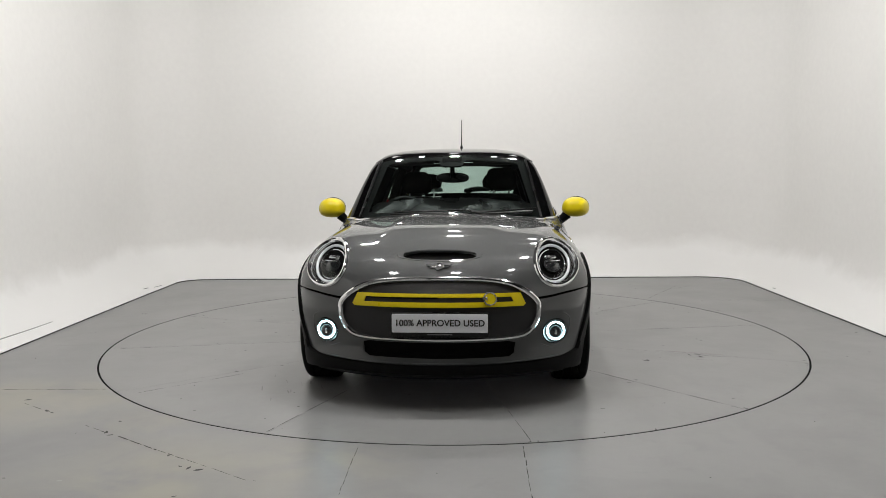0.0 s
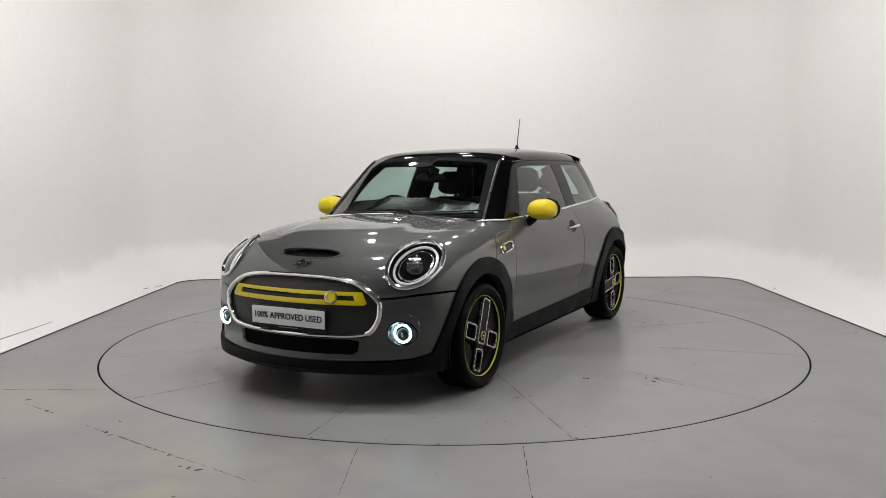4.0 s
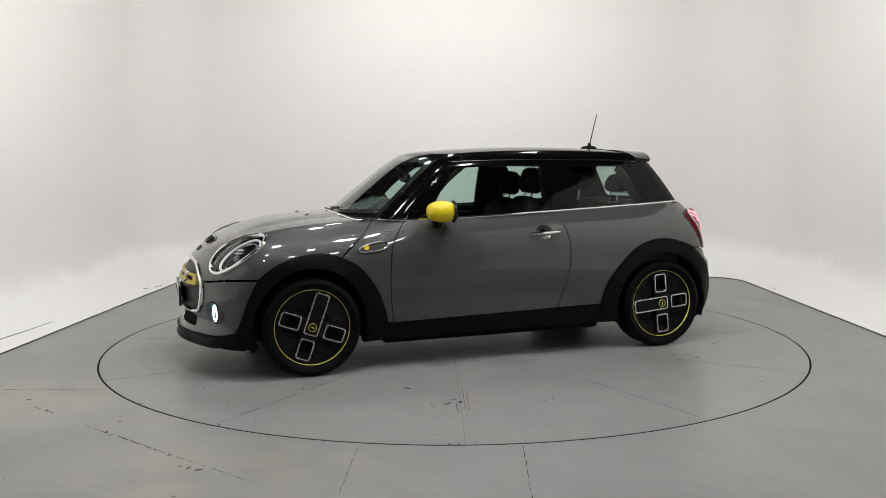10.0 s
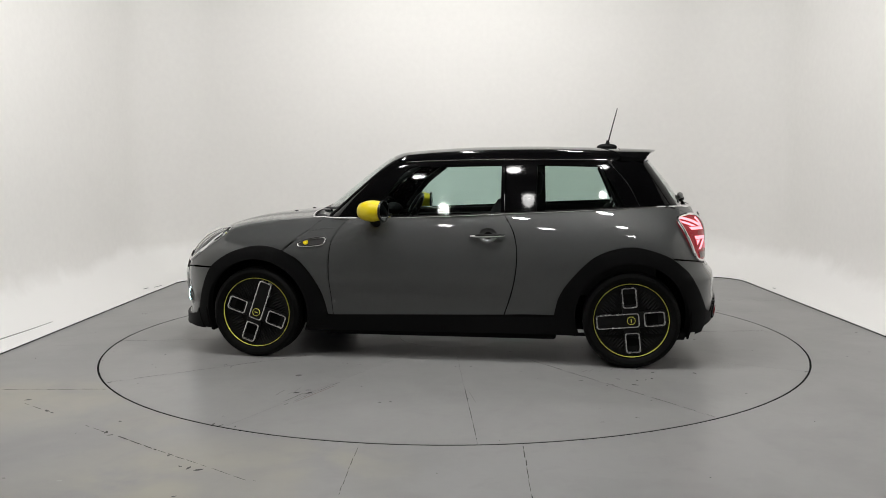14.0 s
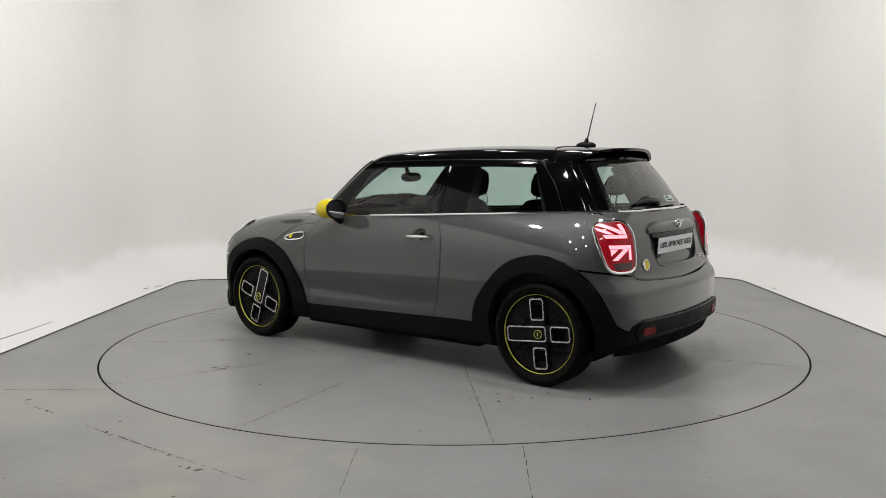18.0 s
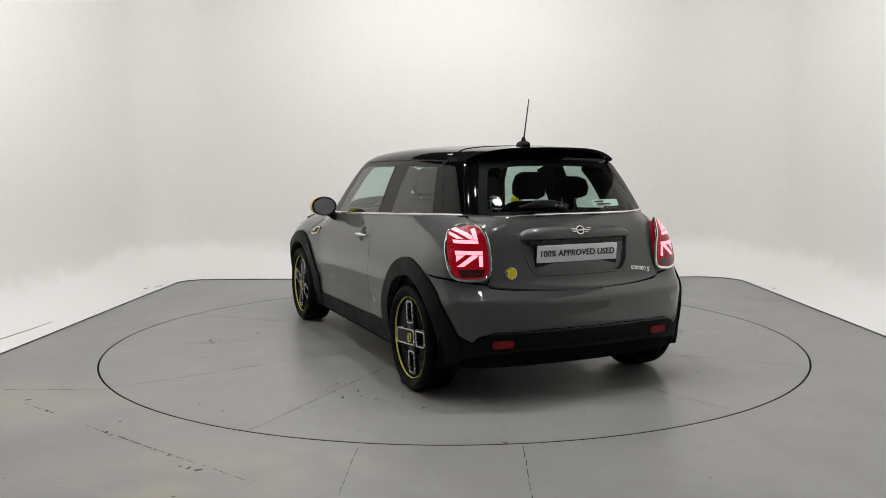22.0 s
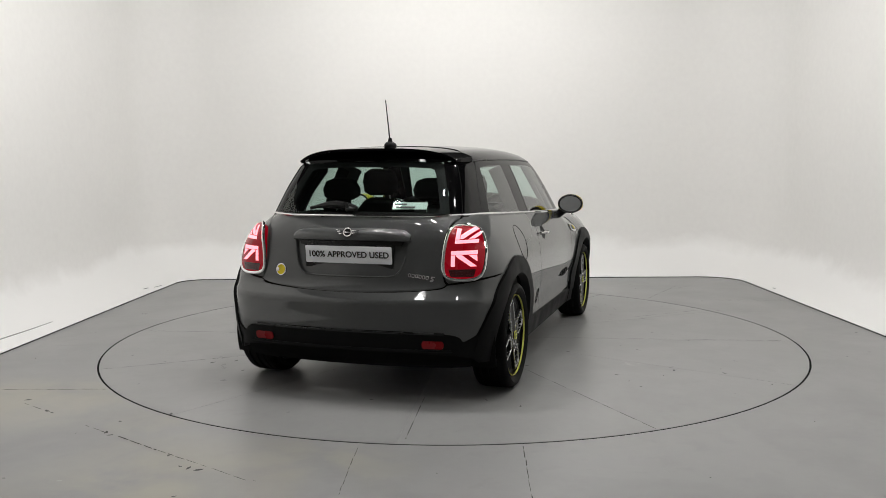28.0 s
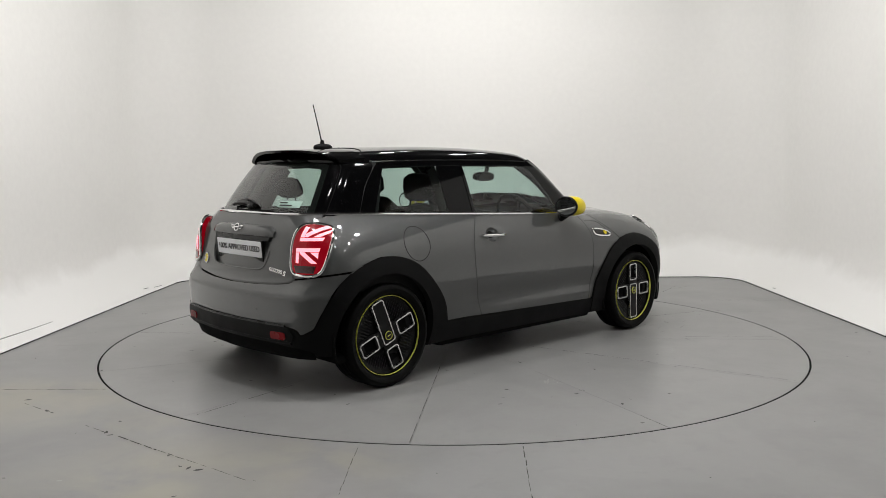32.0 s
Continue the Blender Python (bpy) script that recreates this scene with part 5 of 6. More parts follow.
def build_front(car):
    # chrome mouth
    mouth = [(0.0, 0.694), (0.22, 0.689), (0.37, 0.668), (0.465, 0.622), (0.519, 0.572), (0.526, 0.53), (0.515, 0.47), (0.467, 0.406), (0.377, 0.386), (0.2, 0.382), (0.0, 0.381)]
    half = spline(mouth, 6)
    loop = [FRONT(B, y, z) for y, z in half] + [FRONT(B, -y, z) for y, z in half[::-1][1:-1]]
    rad = [0.0122 + 0.004 * min(1, max(0, (abs(p[1]) - 0.25) / 0.2)) for p in loop]
    gr = part("grille", panel_mesh("grille", B, LF, loop, M_GRILLE, off=-0.010, gap=0.004, step=0.03, skirt=0.02), car, "closed dark grey grille with a yellow bar")
    part("grille_surround", tube_mesh("grille_surround", ribbon_on(B, loop, 0.002), rad, M_CHROME, 10, True), gr, "chrome grille surround")
    outer = [(-0.430, 0.619), (-0.458, 0.564), (-0.445, 0.552), (0.445, 0.552), (0.458, 0.564), (0.430, 0.619)]
    slot = [(-0.385, 0.602), (-0.398, 0.576), (0.398, 0.576), (0.385, 0.602)]
    fy = lambda q: [FRONT(B, y, z) for y, z in q]
    dense = lambda q: fy(resample(q, 0.03))
    part("yellow_bar", panel_mesh("yellow_bar", B, LF, dense(outer), M_YELLOW, off=0.008, gap=0.0, step=0.03, skirt=0.018, holes=(dense(slot),)), gr, "gloss yellow grille bar")
    part("slot_backing", panel_mesh("slot_backing", B, LF, dense(slot), M_GRILLE, off=-0.004, gap=-0.004, step=0.03, skirt=0.0), gr)
    part("slot_rail", tube_mesh("slot_rail", [p + np.array((0.003, 0, 0)) for p in dense([(-0.385, 0.600), (0.385, 0.600)])[:14]], 0.0025, M_DARK), gr)
    m = on_surface(B, FRONT(B, 0.27, 0.590), (0, 1, 0), 0.016)
    part("roundel", lathe_mesh("roundel", [(0, 0.004), (0.030, 0.004), (0.030, -0.01), (0, -0.01)], M_YELLOW, 40), gr, "yellow roundel", m)
    part("roundel_ring", lathe_mesh("roundel_ring", [(0.0295, -0.01), (0.0295, 0.0055), (0.036, 0.0045), (0.036, -0.01)], M_SILVER, 40), gr, "", m)
    part("roundel_plug", box_mesh("roundel_plug", (0.012, 0.018, 0.004), M_SILVER, 0.001), gr, m=m @ pose(-0.020, 0, 0.004))
    # badge above
    emblem(car, on_surface(B, FRONT(B, 0.0, 0.750), (0, 1, 0), 0.004), 1.0, M_DARKCHROME)
    # plate
    number_plate(car, pose(FRONT(B, 0, 0.478)[0] + 0.010, 0.012, 0.474, 90, 0, 90), 0.50, 0.098)
    # lower intake
    intake = [(-0.43, 0.354), (-0.40, 0.291), (-0.33, 0.282), (0.33, 0.282), (0.40, 0.291), (0.43, 0.354), (0.36, 0.365), (-0.36, 0.365)]
    it = part("lower_intake", panel_mesh("lower_intake", B, LF, dense(intake), M_DARK, off=-0.05, gap=-0.01, step=0.04, skirt=0.0), car, "dark slatted lower intake")
    for z in (0.297, 0.318, 0.339):
        part("slat", tube_mesh("slat", [FRONT(B, y, z) - np.array((0.026, 0, 0)) for y in np.linspace(-0.40, 0.40, 21)], 0.005, M_DARK, 6), it)
    # fog and running lamps
    for s in (1, -1):
        xc = FRONT(B, 0.622, 0.400)[0] - 0.010
        m = pose(xc, s * 0.624, 0.400, 0, 0, s * 9) @ pose(0, 0, 0, 90, 0, 90)
        inner = [np.array(m @ Vector((s * 0.054 * math.cos(a), 0.054 * math.sin(a), 0.001))) for a in np.linspace(0, 2 * math.pi, 32, endpoint=False)]
        rim = FOG_HOLE if s > 0 else mirror_y(FOG_HOLE)
        part("fog_dish", loft_mesh("fog_dish", [rim, [0.5 * (p + q) + np.array((-0.006, 0, 0)) for p, q in zip(rim, inner)], inner], M_PAINT, False), car)
        fl = part("fog_lamp", lathe_mesh("fog_lamp", [(0.054, -0.01), (0.056, 0.003), (0.052, 0.005), (0.049, -0.012), (0.0, -0.016), (0, -0.02)], M_PIANO, 40, closed=False), car, "round fog lamp in a lit white ring", m)
        ring = [(0.0465 * math.cos(a), 0.0465 * math.sin(a), 0.005) for a in np.linspace(0, 2 * math.pi, 40, endpoint=False)]
        part("running_light", tube_mesh("running_light", ring, 0.0058, M_DRL, 8, True), fl, "lit white ring")
        part("fog_lens", ellipsoid_mesh("fog_lens", (0.036, 0.036, 0.010), M_LENSDARK, 24, 10), fl, "dark lamp lens", pose(0, -0.008, 0))
        part("fog_bar", box_mesh("fog_bar", (0.012, 0.026, 0.006), M_SILVER, 0.002), fl, m=pose(0, -0.006, 0.011))
        crease = [FRONT(B, s * y, z) for y, z in ((0.545, 0.335), (0.60, 0.318), (0.665, 0.345), (0.70, 0.40), (0.70, 0.47), (0.665, 0.500))]
        part("fog_surround", tube_mesh("fog_surround", ribbon_on(B, spline(crease, 6), -0.002), 0.004, M_PAINT, 6), car)
    # bonnet scoop
    sc = part("bonnet_scoop", panel_mesh("bonnet_scoop", B, LF, SCOOP_LINE, M_DARK, off=-0.018, gap=-0.006, step=0.03, skirt=0.0), car, "dark air scoop in the bonnet")
    back = [FRONT(B, y, 0.8235 - 0.012 * (y / 0.195) ** 4) for y in np.linspace(-0.195, 0.195, 19)]
    part("scoop_lip", tube_mesh("scoop_lip", ribbon_on(B, back, 0.004), [0.004 + 0.007 * math.sin(math.pi * k / 18) for k in range(19)], M_PAINT, 8), sc)
    fr = [FRONT(B, 0.232 * math.sin(a), 0.806 - 0.028 * math.cos(a)) for a in np.linspace(-1.75, 1.75, 25)]
    part("scoop_rim", tube_mesh("scoop_rim", ribbon_on(B, fr, -0.001), 0.003, M_PAINT, 6), sc)
    for s in (1, -1):
        part("washer_jet", ellipsoid_mesh("washer_jet", (0.014, 0.009, 0.006), M_PIANO, 10, 6), car, m=on_surface(B, TOP(B, 1.16, s * 0.21), (1, 0, 0), 0.001))


def emblem(parent, m, k, mat):
    """A winged badge as plain shapes."""
    e = part("winged_badge", lathe_mesh("winged_badge", [(0.019 * k, -0.003), (0.019 * k, 0.004), (0.0245 * k, 0.004), (0.0245 * k, -0.003)], M_CHROME, 32), parent, "winged badge of plain metal shapes", m)
    part("badge_face", lathe_mesh("badge_face", [(0, 0.002), (0.0195 * k, 0.002), (0.0195 * k, -0.002), (0, -0.002)], M_PIANO, 24), e)
    part("badge_bar", box_mesh("badge_bar", (0.034 * k, 0.007 * k, 0.002), M_CHROME, 0.0005), e, m=pose(0, 0, 0.003))
    for sx in (1, -1):
        for i, (y, ln) in enumerate(((0.010, 0.046), (0.001, 0.038), (-0.008, 0.026))):
            part("wing_feather", box_mesh("wing_feather", (ln * k, 0.0045 * k, 0.004), mat, 0.001), e, m=pose(sx * (0.023 + ln / 2) * k, y * k, 0.0005, 0, 0, sx * (6 - 4 * i)))


def number_plate(parent, m, w, h):
    p = part("number_plate", slab_mesh("number_plate", rounded_rect(w, h, 0.006), 0.004, M_PLATE, 0.0008), parent, "white plate lettered 100% APPROVED USED", m)
    part("plate_holder", slab_mesh("plate_holder", rounded_rect(w + 0.010, h + 0.030, 0.006, 4, 0, -0.010), 0.016, M_PIANO, 0.002), p, "black plate holder", pose(0, 0, -0.0035))
    t = text_mesh("plate_lettering", "100% APPROVED USED", 0.055, M_INK)
    xs = [v.co.x for v in t.vertices]
    k = w * 0.92 / (max(xs) - min(xs))
    for v in t.vertices:
        v.co.x *= k
        v.co.y *= 0.86
    part("plate_lettering", t, p, "black lettering", pose(0, 0, 0.0012))
    part("dealer_line", box_mesh("dealer_line", (0.13, 0.004, 0.001), M_GRILLE_LINE, 0.0), p, m=pose(0, -h / 2 - 0.011, -0.003))


def build_sides(car):
    for s, door in ((1, DOORS[0]), (-1, DOORS[1])):
        my = (lambda p: np.array((p[0], s * p[1], p[2])))
        # handle
        pts = []
        for k in range(13):
            u = k / 12
            x = -0.222 - 0.225 * u
            p = SIDE(B, x, 0.834 + 0.006 * u)
            pts.append(my(p) + np.array((0, s * (0.012 + 0.016 * math.sin(math.pi * u) ** 0.7), 0)))
        part("handle", tube_mesh("handle", pts, [0.006 + 0.007 * math.sin(math.pi * k / 12) ** 0.5 for k in range(13)], M_CHROME, 10), door, "chrome door handle")
        rings = []
        for k, d in ((1.10, 0.003), (1.0, 0.004), (0.85, 0.014), (0.60, 0.022), (0.30, 0.026), (0.05, 0.027)):
            rings.append([my(SIDE(B, -0.335 + k * (x + 0.335), 0.838 + k * (z - 0.838))) - np.array((0, s * d, 0)) for x, z in HANDLE_DISH])
        part("handle_recess", loft_mesh("handle_recess", rings, M_PAINT, False), door)
        # wing badge: bright frame, dark face, yellow mark
        ol = [(0.945, 0.763), (0.935, 0.782), (0.870, 0.804), (0.775, 0.815), (0.758, 0.805), (0.765, 0.782), (0.800, 0.767), (0.900, 0.757)]
        loop = [my(SIDE(B, x, z)) for x, z in spline(ol, 4, True)]
        bd = part("wing_badge", tube_mesh("wing_badge", [p + np.array((0, s * 0.004, 0)) for p in loop], 0.0065, M_CHROME, 8, True), car, "chrome wing badge with a yellow mark")
        me = panel_mesh("badge_face", B, LY, [np.array((p[0], abs(p[1]), p[2])) for p in loop], M_GRILLE, off=0.003, gap=0.002, step=0.03, skirt=0.0)
        part("badge_face", me if s > 0 else flip_mesh(me, "badge_face"), bd)
        m = on_surface(B, my(SIDE(B, 0.895, 0.782)), (1, 0, 0), 0.006)
        part("yellow_mark", lathe_mesh("yellow_mark", [(0, 0.002), (0.017, 0.002), (0.017, -0.002), (0, -0.002)], M_YELLOW, 24), bd, "yellow mark", m)
        cr = [my(SIDE(B, x, z)) for x, z in spline([(0.925, 0.805), (0.875, 0.855), (0.80, 0.872), (0.705, 0.878)], 5)]
        part("wing_crease", tube_mesh("wing_crease", [p - np.array((0, s * 0.001, 0)) for p in cr], 0.003, M_PAINT, 6), car)
        # mirror
        rad = (0.098, 0.094, 0.069)
        verts, faces, seg, ring = [], [], 28, 16
        for i in range(ring + 1):
            a = math.pi * i / ring
            for j in range(seg):
                b = 2 * math.pi * j / seg
                q = abs(math.sin(a)) ** 0.70
                x = rad[0] * math.cos(a)
                if x < -0.075:
                    x = -0.075
                cb, sb = (math.copysign(abs(v) ** 0.86, v) for v in (math.cos(b), math.sin(b)))
                verts.append((x, rad[1] * q * cb * (1 - 0.08 * sb), rad[2] * q * sb))
        for i in range(ring):
            for j in range(seg):
                k = (j + 1) % seg
                faces.append((i * seg + j, i * seg + k, (i + 1) * seg + k, (i + 1) * seg + j))
        bm = bmesh.new()
        bv = [bm.verts.new(v) for v in verts]
        for q in faces:
            bm.faces.new([bv[k] for k in q])
        bmesh.ops.remove_doubles(bm, verts=bm.verts, dist=1e-4)
        mm = pose(0.415, s * 0.856, 0.999, 0, 0, -s * 8)
        mir = part("door_mirror", bm_mesh("door_mirror", bm, M_YELLOW, True), car, "gloss yellow door mirror cap", mm)
        gl = [(0.079 * math.cos(a), 0.058 * math.sin(a)) for a in np.linspace(0, 2 * math.pi, 36, endpoint=False)]
        rim = [(-0.076, 0.084 * math.cos(a), 0.063 * math.sin(a)) for a in np.linspace(0, 2 * math.pi, 40, endpoint=False)]
        part("mirror_rim", tube_mesh("mirror_rim", rim, 0.0085, M_PIANO, 8, True), mir, "black rim")
        part("mirror_glass", slab_mesh("mirror_glass", gl, 0.003, M_MIRROR), mir, "mirror glass", pose(-0.082, 0, 0, 0, -90, 0) @ pose(0, 0, 0, 0, 0, 90))
        seam = [(0.060 * math.cos(a) + 0.012, 0.084 * math.sin(a), -0.020) for a in np.linspace(-0.9, 4.0, 30)]
        part("mirror_seam", tube_mesh("mirror_seam", [q for q in seam if q[0] > -0.06], 0.0018, M_DARK, 6), mir)
        foot = [(0.02, -s * 0.055, -0.050), (0.015, -s * 0.095, -0.085), (0.0, -s * 0.145, -0.100)]
        part("mirror_foot", tube_mesh("mirror_foot", spline(foot, 5), [0.034, 0.033, 0.031, 0.03, 0.029, 0.029, 0.03, 0.031, 0.032, 0.033, 0.035], M_PLASTIC, 12), mir, "black foot")
        # front mud flap
        part("mud_flap", box_mesh("mud_flap", (0.03, 0.18, 0.05), M_PLASTIC, 0.008), car, m=pose(1.60, s * 0.66, 0.185))
    # charging flap on one side
    ring = []
    for a in np.linspace(0, 2 * math.pi, 40, endpoint=False):
        ring.append(SIDE(B, -1.0 + 0.100 * math.cos(a), 0.825 + 0.102 * math.sin(a), -1) + np.array((0, -0.0006, 0)))
    part("filler_flap", tube_mesh("filler_flap", ring, 0.0016, M_DARK, 6, True), car, "round flap in the rear quarter")


def stand(me):
    """Sets a lamp's mesh more upright than the body behind it."""
    for v in me.vertices:
        v.co.x -= 0.042 * min(1.0, max(0.0, (v.co.z - 0.70) / 0.26))
    return me


def build_rear(car):
    # lamps
    ol = [(0.615, 0.964), (0.570, 0.949), (0.549, 0.86), (0.540, 0.757), (0.552, 0.700), (0.600, 0.680), (0.680, 0.680), (0.726, 0.702), (0.742, 0.765), (0.734, 0.855), (0.688, 0.938)]
    full = spline(ol, 5, True)
    el = lambda q: [REAR(B, 0.737 - 0.20 * u, 0.680 + 0.287 * v) for u, v in resample(q, 0.12)]
    bars = [[(0.18, 0.66), (0.70, 0.66), (0.70, 0.72), (0.18, 0.72)], [(0.60, 0.73), (0.70, 0.73), (0.70, 0.93), (0.60, 0.91)],
            [(0.24, 0.90), (0.34, 0.94), (0.59, 0.80), (0.59, 0.735), (0.52, 0.735)], [(0.17, 0.80), (0.20, 0.86), (0.40, 0.735), (0.27, 0.735)],
            [(0.16, 0.46), (0.78, 0.46), (0.78, 0.53), (0.16, 0.53)], [(0.68, 0.24), (0.78, 0.24), (0.78, 0.45), (0.68, 0.45)],
            [(0.15, 0.24), (0.30, 0.24), (0.66, 0.43), (0.66, 0.455), (0.52, 0.455)], [(0.15, 0.33), (0.36, 0.45), (0.17, 0.45)]]
    for s in (1, -1):
        lean = lambda p: p + np.array((-0.042 * min(1.0, max(0.0, (p[2] - 0.70) / 0.26)), 0, 0))
        ring = [lean(p) * (1, s, 1) for p in ribbon_on(B, [REAR(B, y, z) for y, z in full], 0.006)]
        tl = part("tail_lamp", tube_mesh("tail_lamp", ring, 0.0100, M_CHROME, 10, True), car, "lit red tail lamp in a chrome surround")
        fix = lambda me, nm: stand(me if s > 0 else flip_mesh(me, nm))
        part("lamp_housing", fix(panel_mesh("lamp_housing", B, LR, [REAR(B, y, z) for y, z in full], M_REDLOW, off=0.002, gap=0.005, step=0.03, skirt=0.06), "lamp_housing"), tl)
        part("red_lens", fix(panel_mesh("red_lens", B, LR, [REAR(B, y, z) for y, z in full], M_RED, off=0.010, gap=0.0, step=0.03, skirt=0.06), "red_lens"), tl, "red lamp lens")
        for q in bars:
            part("light_bar", fix(panel_mesh("light_bar", B, LR, el(q), M_TAILGLOW, off=0.0125, gap=0.0, step=0.03, skirt=0.0), "light_bar"), tl, "glowing light bar")
        part("lower_lens", fix(panel_mesh("lower_lens", B, LR, el([(0.22, 0.05), (0.78, 0.05), (0.85, 0.19), (0.17, 0.19)]), M_REDLOW, off=0.012, gap=0.0, step=0.03, skirt=0.0), "lower_lens"), tl)
        flat = lambda me, nm: me if s > 0 else flip_mesh(me, nm)
        rf = [REAR(B, y, z) for y, z in rounded_rect(0.115, 0.040, 0.012, 3, 0.503, 0.340)]
        part("reflector", flat(panel_mesh("reflector", B, LR, rf, M_REDDARK, off=0.020, gap=0.0, step=0.03, skirt=0.02), "reflector"), car, "dark red reflector")
        part("parking_sensor", lathe_mesh("parking_sensor", [(0, 0.002), (0.011, 0.002), (0.011, -0.004), (0, -0.004)], M_PAINT, 20), car, m=on_surface(B, REAR(B, s * 0.30, 0.47), (0, 1, 0), -0.0012))
    # black lower band
    band = [(-0.585, 0.393), (-0.622, 0.345), (-0.60, 0.308), (0.60, 0.308), (0.622, 0.345), (0.585, 0.393)]
    part("lower_band", panel_mesh("lower_band", B, LR, [REAR(B, y, z) for y, z in resample(band, 0.04)], M_PLASTIC, off=0.013, gap=0.0, step=0.04, skirt=0.02), car, "satin black band across the bumper")
    part("band_lip", tube_mesh("band_lip", [REAR(B, y, 0.398) + np.array((-0.010, 0, 0)) for y in np.linspace(-0.565, 0.565, 25)], 0.006, M_PIANO, 6), car)
    part("band_lip", tube_mesh("band_lip", [REAR(B, y, 0.302) + np.array((-0.012, 0, 0)) for y in np.linspace(-0.60, 0.60, 25)], 0.009, M_PLASTIC, 6), car)
    # handle trim, plate, badges
    rows = []
    for k in range(25):
        y = -0.352 + 0.704 * k / 24
        e = max(0.0, 1 - (abs(y) / 0.352) ** 6)
        low, high = 0.880, 0.915 + 0.032 * e ** 0.5
        prof = [(-0.012, high + 0.002), (0.006 + 0.004 * e, high), (0.012 + 0.014 * e, high - 0.012), (0.014 + 0.018 * e, (low + high) / 2), (0.010 + 0.014 * e, low + 0.006), (0.004 + 0.008 * e, low), (-0.012, low)]
        rows.append([REAR(B, y, z) - np.array((d, 0, 0)) for d, z in prof])
    part("handle_trim", loft_mesh("handle_trim", rows, M_PAINT), GATE, "grey trim over the rear plate")
    part("plate_recess", panel_mesh("plate_recess", B, LR, [REAR(B, y, z) for y, z in resample(RECESS, 0.03)], M_PAINT, off=-0.018, gap=-0.006, step=0.03, skirt=0.0), GATE)
    # A black strip stands in for the shade between trim and plate.
    shade_outline = [REAR(B, y, z) for y, z in resample([(-0.315, 0.884), (-0.300, 0.856), (0.300, 0.856), (0.315, 0.884)], 0.03)]
    part("trim_shade", panel_mesh("trim_shade", B, LR, shade_outline, M_PIANO, off=0.004, gap=0.0, step=0.03, skirt=0.02), GATE, "black strip painted for the shade under the trim")
    lip = [REAR(B, y, z) for y, z in spline([(0.327, 0.800), (0.318, 0.755), (0.285, 0.706), (0.22, 0.690), (0.0, 0.687), (-0.22, 0.690), (-0.285, 0.706), (-0.318, 0.755), (-0.327, 0.800)], 5)]
    part("recess_edge", tube_mesh("recess_edge", ribbon_on(B, lip, -0.0005), 0.0045, M_PAINT, 8), GATE)
    number_plate(car, pose(REAR(B, 0, 0.797)[0] + 0.005, 0.006, 0.803, 90, 0, -90) @ pose(0, 0, 0, 5, 0, 0), 0.52, 0.096)
    emblem(car, on_surface(B, REAR(B, 0.0, 0.918), (0, -1, 0), 0.034), 1.05, M_CHROME)
    m = on_surface(B, REAR(B, 0.425, 0.708), (0, -1, 0), 0.003)
    rd = part("rear_roundel", lathe_mesh("rear_roundel", [(0.0285, -0.003), (0.0285, 0.004), (0.034, 0.003), (0.034, -0.003)], M_SILVER, 36), car, "yellow roundel with a silver edge", m)
    part("roundel_face", lathe_mesh("roundel_face", [(0, 0.003), (0.029, 0.003), (0.029, -0.002), (0, -0.002)], M_YELLOW, 32), rd)
    part("roundel_plug", box_mesh("roundel_plug", (0.014, 0.02, 0.003), M_SILVER, 0.001), rd, m=pose(-0.02, 0, 0.003))
    m = on_surface(B, REAR(B, -0.418, 0.700), (0, -1, 0), 0.002)
    letter = slab_mesh("badge_piece", rounded_rect(0.0165, 0.021, 0.006, 4), 0.003, M_CHROME, 0.0, [rounded_rect(0.0085, 0.013, 0.0035, 4)])
    nb = part("model_badge", letter, car, "chrome model badge in slanted pieces", m @ pose(-0.060, 0, 0.001, 0, 0, -6))
    for k in range(1, 6):
        part("badge_piece", letter, nb, m=pose(0.0195 * k, 0, 0))
    part("badge_piece", slab_mesh("badge_piece", [(-0.011, -0.013), (0.006, -0.013), (0.011, 0.000), (-0.002, 0.004), (0.004, 0.009), (0.013, 0.009), (0.013, 0.014), (-0.006, 0.014), (-0.010, 0.004), (0.002, -0.004), (-0.011, -0.008)], 0.003, M_CHROME), nb, m=pose(0.126, -0.004, 0))
    # rear wiper and sticker
    piv = REAR(G, 0.02, 1.035)
    blade = [REAR(G, y, 1.048 + 0.020 * math.sin(math.pi * y / 0.30)) + np.array((-0.020, 0, 0.004)) for y in np.linspace(0.0, 0.30, 10)]
    wp = part("rear_wiper", ellipsoid_mesh("rear_wiper", (0.022, 0.034, 0.020), M_PIANO, 16, 10), car, "black rear wiper", pose(piv[0] - 0.012, piv[1] + 0.02, piv[2] + 0.012))
    w0 = np.array((piv[0] - 0.012, piv[1] + 0.02, piv[2] + 0.012))
    part("wiper_arm", tube_mesh("wiper_arm", [p - w0 for p in blade], [0.010 + 0.014 * math.sin(math.pi * min(1.0, k / 9 + 0.12)) for k in range(10)], M_PIANO, 8), wp)
    st = [REAR(G, y, z) for y, z in resample([(-0.20, 1.050), (-0.395, 1.050), (-0.395, 1.088), (-0.20, 1.088)], 0.03)]
    sk = part("window_sticker", panel_mesh("window_sticker", G, LGR, st, M_PAPER, off=-0.004, gap=0.0, step=0.03, skirt=0.0), car, "pale green window sticker")
    for y0, y1, z in ((-0.21, -0.28, 1.076), (-0.22, -0.33, 1.060)):
        br = [REAR(G, y, zz) for y, zz in ((y0, z - 0.004), (y1, z - 0.004), (y1, z + 0.004), (y0, z + 0.004))]
        part("print_line", panel_mesh("print_line", G, LGR, br, M_INK, off=0.0005, gap=0.0, step=0.05, skirt=0.0), sk)


